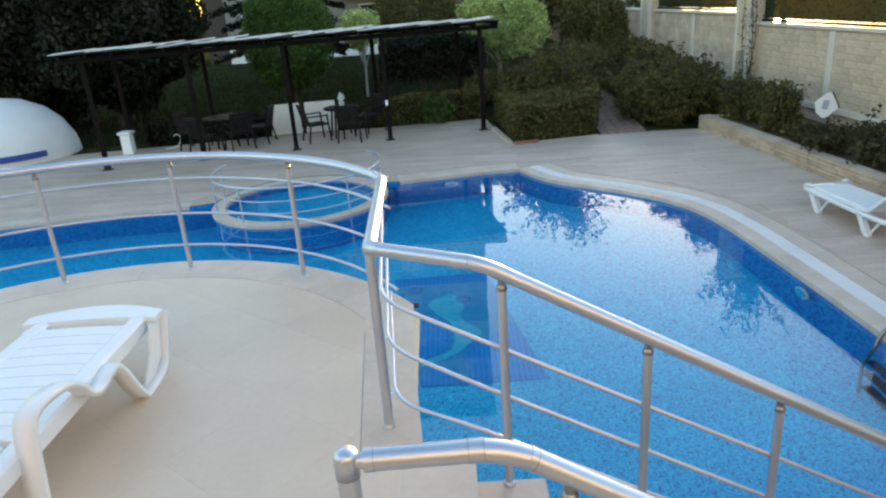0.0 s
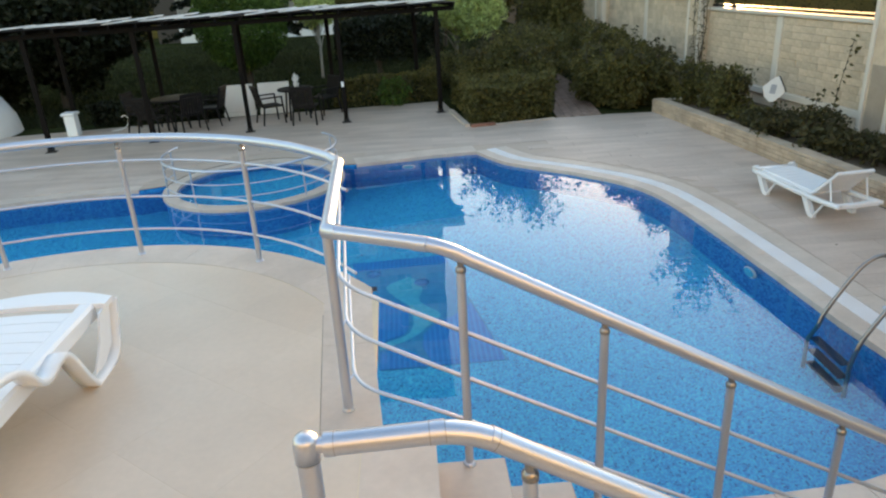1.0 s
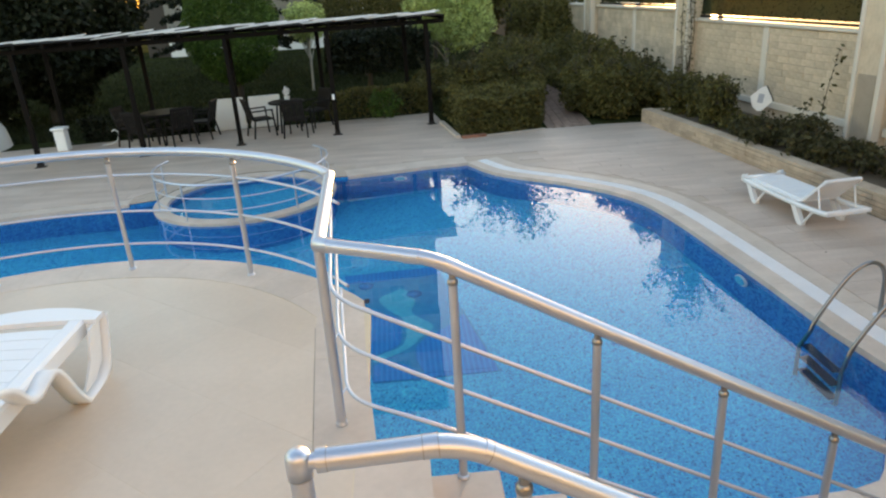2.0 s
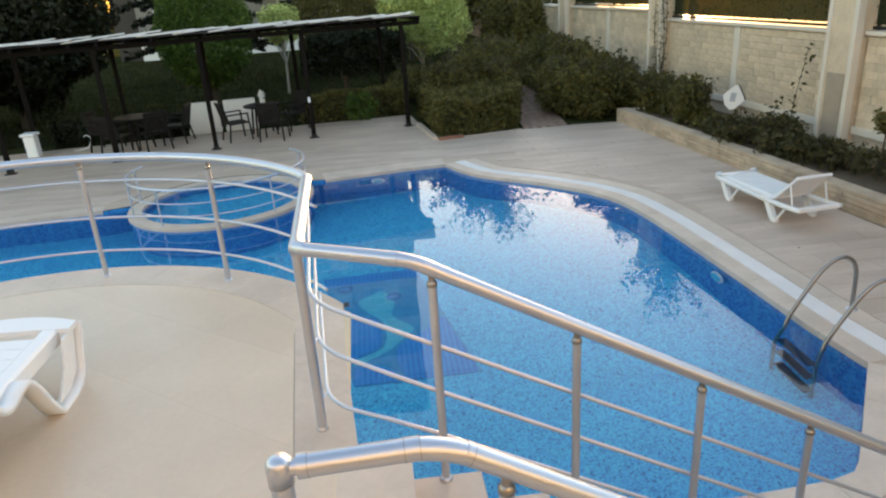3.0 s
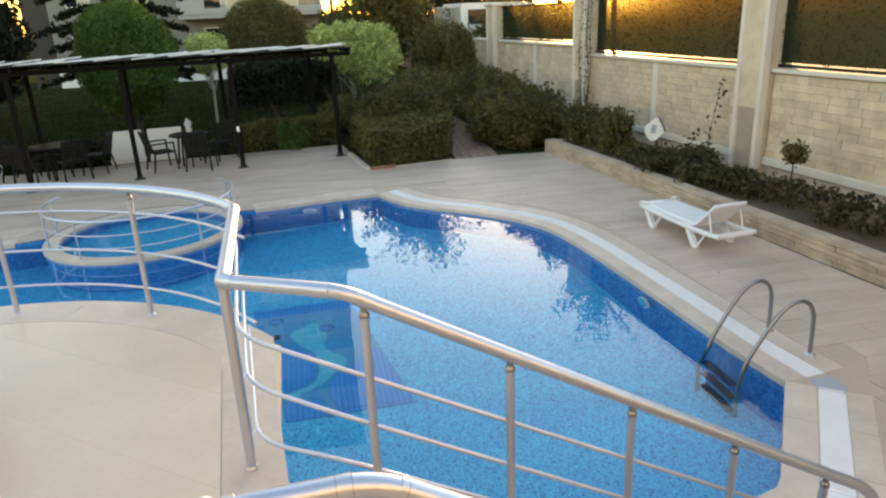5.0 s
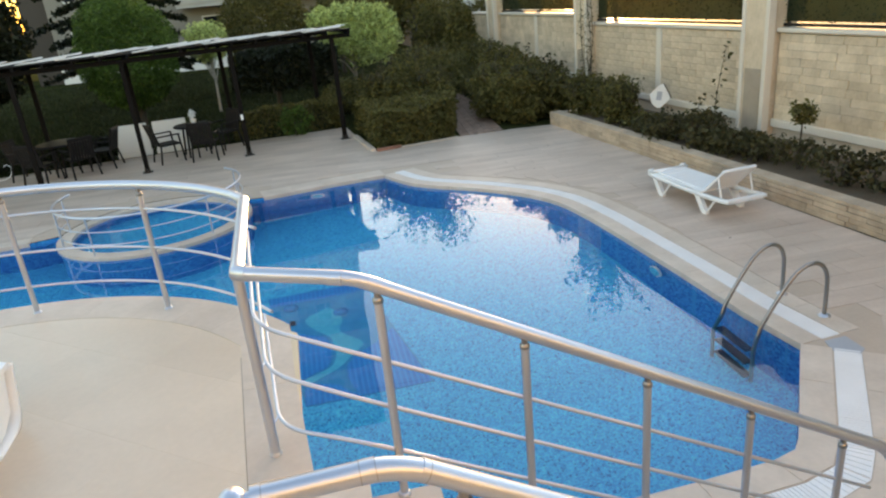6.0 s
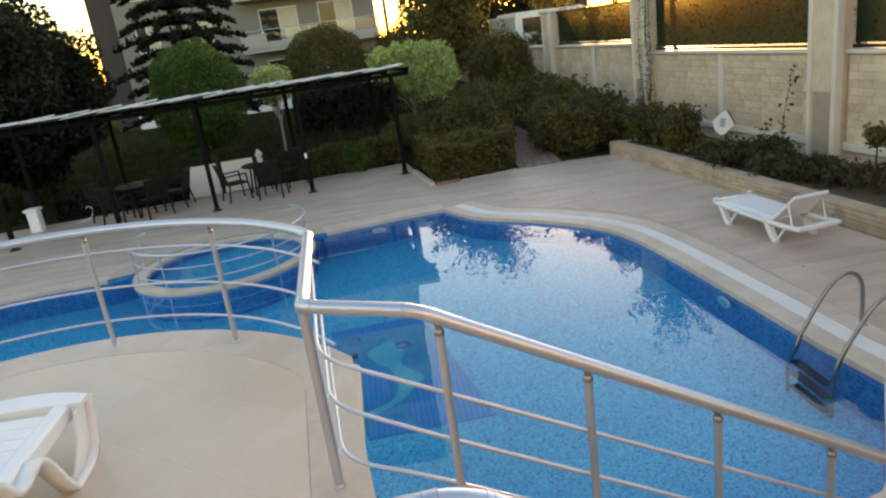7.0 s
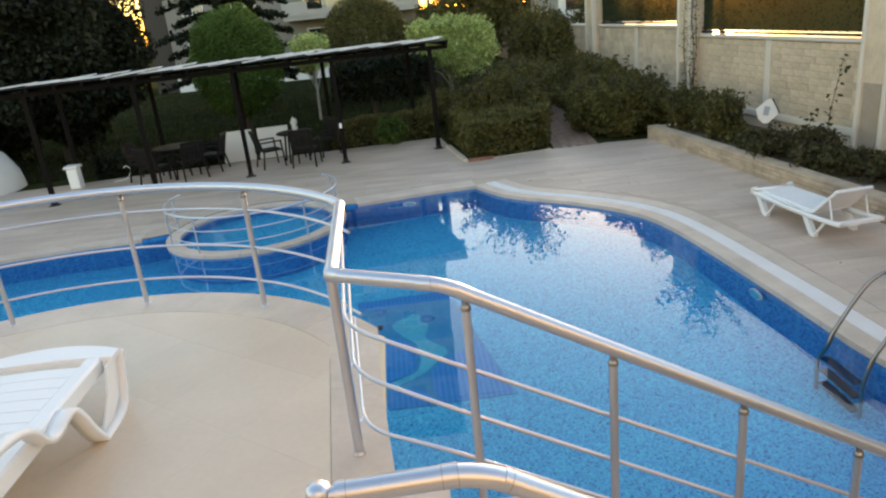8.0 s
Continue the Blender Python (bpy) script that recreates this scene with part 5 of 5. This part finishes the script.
low = thing("low_wall", "low white painted wall panels behind the paving", "wall")
d = Vector((1.52, 0.18, 0)).normalized()
for k, (s, w) in enumerate(((0, 0.78), (0.92, 0.80))):
    m = Matrix.Translation((-4.77 + d.x * s, 18.12 + d.y * s, 0)) @ Matrix.Rotation(math.atan2(d.y, d.x), 4, "Z")
    part("panel", Mesh().box(0, w, 0, 0.12, 0.0, 0.80, m, 0.01), paint_white, low)
    part("foot", Mesh().box(-0.02, w + 0.02, -0.03, 0.15, 0.0, 0.12, m, 0.01), paint_white, low)

bin_ = thing("litter_bin", "white plastic litter bin with a lid", "bin", pose(-8.12, 16.9, 0.014))
part("body", Mesh().box(-0.13, 0.13, -0.12, 0.12, 0.0, 0.50, c=0.02), plastic_white, bin_)
part("lid", Mesh().box(-0.17, 0.17, -0.16, 0.16, 0.50, 0.57, c=0.022), plastic_white, bin_)

# round white cabin tent at the edge of the paving
tent = thing("dome_tent", "pale white dome shelter with a blue trim", "tent", pose(-11.65, 17.6, 0.0))
part("shell", Mesh().lathe([(1.75, 0.0), (1.68, 0.4), (1.45, 0.85), (1.10, 1.2), (0.6, 1.45), (0.05, 1.55)], seg=32), paint_white, tent)
blue = material("blue_fabric", (0.03, 0.07, 0.30), 0.7, 0, 0.1, 4, 60, 0.1)
part("trim", Mesh().band(arc(0, 0, 1.76, 250, 330, 20), arc(0, 0, 1.80, 250, 330, 20), 0.16, 0.30), blue, tent, "dark blue fabric trim")

sign = thing("wall_sign", "white diamond shaped board hung on the wall plinth", "sign", Matrix.Translation((6.92, 12.58, 0.85)) @ Matrix.Rotation(radians(-28), 4, "Z") @ Matrix.Rotation(radians(8), 4, "Y"))
part("board", Mesh().prism([(-0.21, 0.02), (-0.14, -0.16), (-0.03, -0.24), (0.05, -0.22), (0.19, -0.03), (0.16, 0.05), (0.02, 0.25), (-0.06, 0.20)], -0.01, 0.01).add([], []), paint_white, sign)
part("emblem", Mesh().prism([(-0.07, -0.08), (0.03, -0.08), (0.03, 0.09), (-0.07, 0.09)], 0.0105, 0.014), grate_grey, sign, "grey emblem bar")
part("edge_strip", Mesh().prism([(0.16, 0.05), (0.20, -0.02), (0.215, 0.0), (0.05, 0.25), (0.02, 0.25)], 0.0105, 0.015), iron, sign, "black edge strip")
for ob in sign.children:
    ob.matrix_basis = Matrix.Rotation(radians(90), 4, "X")

# kerb and path beside the hedge
kerb = thing("bed_kerb", "pale stone kerb with red bricks round the hedge bed", "kerb", kind="structure")
pieces_along([(1.12, 16.9), (1.36, 14.98)], 0.0, 0.11, -0.05, 0.07, 0.4, 0.008, "kerb_stone", travertine, kerb, "pale kerb stone")
pieces_along([(1.37, 14.95), (1.92, 15.06)], 0.0, 0.11, -0.05, 0.07, 0.22, 0.012, "brick", brick_red, kerb)
pieces_along([(1.94, 15.065), (3.32, 15.33)], 0.0, 0.09, -0.05, 0.03, 0.4, 0.008, "kerb_stone", travertine, kerb, "pale kerb stone")
path_m = Mesh()
for i in range(10):
    for j in range(34):
        x0, y0 = 3.42 + i * 0.105 + (j * 0.02), 15.36 + j * 0.205 + (0.1 if i % 2 else 0)
        path_m.box(x0, x0 + 0.099, y0, y0 + 0.198, -0.03, 0.004)
path_ob = tagged(part("path", path_m, brick_path, kind="stuff"), "reddish brick garden path between the beds", "path")

# ---------- house beyond the garden ----------
house = thing("apartment_house", "cream apartment house with balconies beyond the garden", "house")
HX0, HX1, HY, HT = -13.7, 1.8, 45.0, 26.8
part("wall", Mesh().box(HX0, HX1, HY, HY + 12, -0.1, HT), facade, house)
part("side_wall", Mesh().box(HX0 - 1.6, HX0 - 0.003, HY + 0.6, HY + 11, -0.1, HT), facade_dark, house, "dark brown side wall")
part("plinth", Mesh().box(HX0 - 0.05, HX1 + 0.05, HY - 0.06, HY - 0.003, -0.1, 0.9), paint_white, house)
part("roof", Mesh().box(HX0 - 2.0, HX1 + 0.3, HY - 0.6, HY + 12.6, HT, HT + 0.4), facade_dark, house)
frame_mat = material("window_frame", (0.70, 0.70, 0.70), 0.5, 0, 0.04, 3, 40, 0.02)
dark_glass = material("window_pane", (0.02, 0.025, 0.03), 0.06, 0, 0.1, 0.4, 4, 0.0)
curtain = material("curtain", (0.55, 0.47, 0.36), 0.9, 0, 0.1, 2, 20, 0.1)
for lvl in range(8):
    z = 0.6 + lvl * 3.0
    for x0, x1, zz in ((-12.6, -11.4, 0.9), (-9.6, -8.2, 0.9), (-5.2, -3.0, 0.3), (-1.6, 0.4, 0.3)):
        w = part("window", Mesh().box(x0 - 0.06, x1 + 0.06, HY - 0.05, HY - 0.004, z + zz - 0.06, z + 2.45), frame_mat, house)
        mid = (x0 + x1) / 2
        for p0, p1 in ((x0, mid - 0.03), (mid + 0.03, x1)):
            part("pane", Mesh().box(p0, p1, HY - 0.062, HY - 0.054, z + zz, z + 2.38), dark_glass if p0 == x0 else curtain, w)
    if lvl:
        end = {3: 2.40, 4: 3.35}.get(lvl, 1.83)
        bal = part("balcony", Mesh().box(-6.4, end, HY - 1.5, HY - 0.07, z - 0.05, z + 0.18).box(-6.4, 1.83, HY - 1.55, HY - 1.45, z + 0.18, z + 0.50).box(-6.4, -4.9, HY - 1.57, HY - 1.43, z + 0.18, z + 1.0), facade_trim_shaded, house, "white balcony with a glass front")
        part("glass_front", Mesh().box(-6.35, 1.78, HY - 1.51, HY - 1.49, z + 0.55, z + 1.15), glass_mat, bal)
        part("top_rail", Mesh().tube([(-6.4, HY - 1.5, z + 1.2), (1.83, HY - 1.5, z + 1.2)], 0.03, 6), steel, bal)
        for k in range(7):
            part("baluster", Mesh().tube([(-6.38 + k * 1.36, HY - 1.5, z + 0.5), (-6.38 + k * 1.36, HY - 1.5, z + 1.2)], 0.025, 6), steel, bal)
part("corner_column", Mesh().box(2.25, 2.47, HY - 1.5, HY - 1.28, -0.1, 12.55), facade, house)

# raised street behind the wall, with a parked van
asphalt = material("asphalt", (0.05, 0.05, 0.052), 0.9, 0, 0.2, 2, 40, 0.3)
setting("street_bank", Mesh().prism([(9.2, -4.0), (60, -4.0), (60, 80), (6.0, 80), (7.6, 26.0)], -0.3, 1.55), asphalt, "raised asphalt street behind the garden wall", "road")


def van(m):
    t = thing("parked_van", "white parked van beyond the garden wall", "van", m)
    side = [(-2.3, 0.35), (2.35, 0.35), (2.45, 0.75), (2.30, 1.08), (1.55, 1.22), (0.95, 1.92), (0.7, 2.02), (-2.2, 2.05), (-2.32, 1.9)]
    n = len(side)
    part("body", Mesh().add([(x, y, z) for y in (-0.92, 0.92) for x, z in side], [tuple(range(n)), tuple(reversed(range(n, 2 * n)))] + [((i + 1) % n, i, n + i, n + (i + 1) % n) for i in range(n)]), paint_white, t)
    for y in (-0.926, 0.922):
        for x0, x1 in ((-2.0, -0.95), (-0.85, 0.15)):
            part("side_window", Mesh().box(x0, x1, y, y + 0.004, 1.25, 1.80), dark_glass, t)
        part("door_window", Mesh().add([(0.25, y + dy, 1.25) for dy in (0, 0.004)] + [(1.42, y + dy, 1.25) for dy in (0, 0.004)] + [(0.92, y + dy, 1.80) for dy in (0, 0.004)] + [(0.25, y + dy, 1.80) for dy in (0, 0.004)],
                                       [(0, 2, 4, 6), (7, 5, 3, 1)] + [(2 * i, 2 * i + 1, (2 * i + 3) % 8, (2 * i + 2) % 8) for i in range(4)]), dark_glass, t)
    for x in (-1.5, 1.55):
        for y in (-0.93, 0.73):
            w = part("wheel", Mesh().tube([(x, y, 0.33), (x, y + 0.2, 0.33)], 0.33, 20), plastic_dark, t)
            part("rim", Mesh().tube([(x, y - 0.004, 0.33), (x, y + 0.204, 0.33)], 0.19, 16), steel, w)
    return t


van(pose(8.6, 29.0, 1.551, 0, 0, 12))
copy_thing(bpy.data.objects["parked_van"], pose(10.6, 37.5, 1.551, 0, 0, 20))

# unseen house wall added behind the viewer, closing off the sky there
setting("house_wall", Mesh().box(-16, 9, -4.3, -4.02, -0.1, 6), facade, "plain unseen house wall added behind the terrace", "wall")

# small things
hose = thing("garden_hose", "short white hose curling up from the paving", "hose")
part("tube", Mesh().tube(smooth_line([(-7.35, 17.2, 0.02), (-7.1, 17.25, 0.04), (-6.95, 17.2, 0.14), (-6.9, 17.2, 0.30), (-6.98, 17.2, 0.38), (-7.05, 17.2, 0.34)], 4), 0.010, 8), plastic_white, hose)
tag = thing("switch_box", "small white switch box on the pergola post", "box")
part("case", Mesh().box(-1.51, -1.45, 16.30, 16.345, 0.86, 0.98, c=0.006), plastic_white, tag)
for k in range(9):
    x, y = ((1.95, 13.3), (2.3, 12.6), (4.9, 7.1), (0.2, 13.6), (-3.1, 14.0), (5.3, 11.8), (3.9, 11.6), (4.75, 13.2), (1.1, 14.2), (5.5, 6.1), (-0.9, 13.9), (2.9, 14.4))[k]
    z = T + 0.006 if y < 5 and x < 0 else 0.022
    leaf = thing("fallen_leaf", "dry brown fallen leaf on the paving", "leaf", pose(x, y, z, rng.uniform(-8, 8), rng.uniform(-8, 8), rng.uniform(0, 360)), "fallen leaves")
    leaf.scale = (0.6, 0.6, 0.6)
    part("blade", Mesh().add([(-0.035, 0, 0), (-0.01, -0.016, 0.004), (0.025, -0.010, 0.003), (0.04, 0, 0.008), (0.02, 0.012, 0.004), (-0.01, 0.015, 0.005), (0, 0, -0.003)], [(0, 1, 6), (1, 2, 6), (2, 3, 6), (3, 4, 6), (4, 5, 6), (5, 0, 6)]), bark, leaf)

# ---------- paving and wall stones ----------
def clip_line(poly, a, b):
    """The part of a convex polygon on the left of the line from a to b."""
    out = []
    side = [(b[0] - a[0]) * (y - a[1]) - (b[1] - a[1]) * (x - a[0]) for x, y in poly]
    for i, p in enumerate(poly):
        q, s, t = poly[i - 1], side[i], side[i - 1]
        if (s >= 0) != (t >= 0):
            k = t / (t - s)
            out.append((q[0] + (p[0] - q[0]) * k, q[1] + (p[1] - q[1]) * k))
        if s >= 0:
            out.append(p)
    return out


tile_l, tile_w = 0.90, 0.30
shared = Mesh().box(0.0025, tile_l - 0.0025, 0.0025, tile_w - 0.0025, 0.001, 0.014).data("deck_tile", deck_tile)
rest = Mesh()
pool_line = outline + outline[:1]
deck_poly = deck_edge
count = 0
for j in range(-20, 56):
    for i in range(-34, 12):
        x0, y0 = i * tile_l + (tile_l / 2 if j % 2 else 0), 2.1 + j * tile_w
        cx, cy = x0 + tile_l / 2, y0 + tile_w / 2
        if cx < -13 or not any(inside(u, v, deck_poly) for u, v in ((cx, cy), (x0, y0), (x0 + tile_l, y0), (x0, y0 + tile_w), (x0 + tile_l, y0 + tile_w))) or distance(cx, cy, pool_line) < 0.1 or inside(cx, cy, outline):
            continue
        if (-4.7 < cx < 2.3 and cy < 2.65) or (cx < 2.75 and cy < 1.3):
            continue
        corners = [(x0, y0), (x0 + tile_l, y0), (x0 + tile_l, y0 + tile_w), (x0, y0 + tile_w), (cx, cy)]
        near_pool = min(distance(px_, py_, pool_line) for px_, py_ in corners)
        limit = 0.645 if (cx > 1.0 and cy < 13.3) else (0.465 if cx > -1.6 and cy > 10 else 0.285)
        if near_pool < limit or not all(inside(px_, py_, deck_poly) for px_, py_ in corners):
            q = [(x0 + 0.0025, y0 + 0.0025), (x0 + tile_l - 0.0025, y0 + 0.0025), (x0 + tile_l - 0.0025, y0 + tile_w - 0.0025), (x0 + 0.0025, y0 + tile_w - 0.0025)]
            for (ax, ay), (bx2, by2) in zip(pool_line, pool_line[1:]):
                if len(q) > 2 and distance(cx, cy, [(ax, ay), (bx2, by2)]) < limit + 0.48:
                    ln = math.dist((ax, ay), (bx2, by2))
                    if ln > 1e-6:
                        nx, ny = -(by2 - ay) / ln, (bx2 - ax) / ln
                        p, r = (ax + nx * (limit + 0.004), ay + ny * (limit + 0.004)), (bx2 + nx * (limit + 0.004), by2 + ny * (limit + 0.004))
                        q = clip_line(q, p, r)
            for e0, e1 in zip(deck_poly, deck_poly[1:] + deck_poly[:1]):
                if len(q) > 2 and distance(cx, cy, [e0, e1]) < 0.47:
                    q = clip_line(q, e0, e1)
            if len(q) > 2:
                rest.prism(q, 0.001, 0.0138)
            continue
        if cx > 0.5 and count < 300:
            count += 1
            ob = part("tile", shared, None, deck)
            ob.location = (x0, y0, 0)
        else:
            rest.box(x0 + 0.0025, x0 + tile_l - 0.0025, y0 + 0.0025, y0 + tile_w - 0.0025, 0.001, 0.014)
part("tiles", rest, deck_joined, deck, kind="stuff")

stones = [Mesh().box(0, 0.028 + 0.012 * k / 3, 0.0015, w - 0.0015, 0.0015, 0.1285, c=0.003).data("block", stone_face) for k in range(4) for w in (0.20, 0.28, 0.38)]
rest = Mesh()
count = 0
for y0, y1 in zip(PILASTERS, PILASTERS[1:]):
    z_low, cap = (0.60, 2.05) if y0 < 6 else (0.78, 2.25)
    mid = (y0 + y1) / 2
    for a, b in ((y0 + 0.34, mid - 0.095), (mid + 0.095, y1 - 0.34)):
        row, z = 0, z_low
        while z < cap - 0.06:
            h = min(0.13, cap - z)
            s = a
            while s < b - 0.02:
                k = int(rng.integers(0, 12))
                w = min((0.20, 0.28, 0.38)[k % 3] * rng.uniform(0.9, 1.0), b - s)
                depth = 0.03 + 0.012 * (k // 3) / 3
                if -1 < y0 < 5 and count < 300 and w > 0.12 and h > 0.08:
                    count += 1
                    ob = part("block", stones[k], None, wall)
                    ob.location = (0.03 - depth + 0.002 * (k % 2), s, z)
                    ob.scale = (1, w / (0.20, 0.28, 0.38)[k % 3], h / 0.13)
                elif w > 0.03:
                    rest.box(0.03 - depth, 0.032, s + 0.0015, s + w - 0.0015, z + 0.0015, z + h - 0.0015)
                s += w
            z += h
            row += 1
part("blocks", rest, stone_joined, wall, kind="stuff")
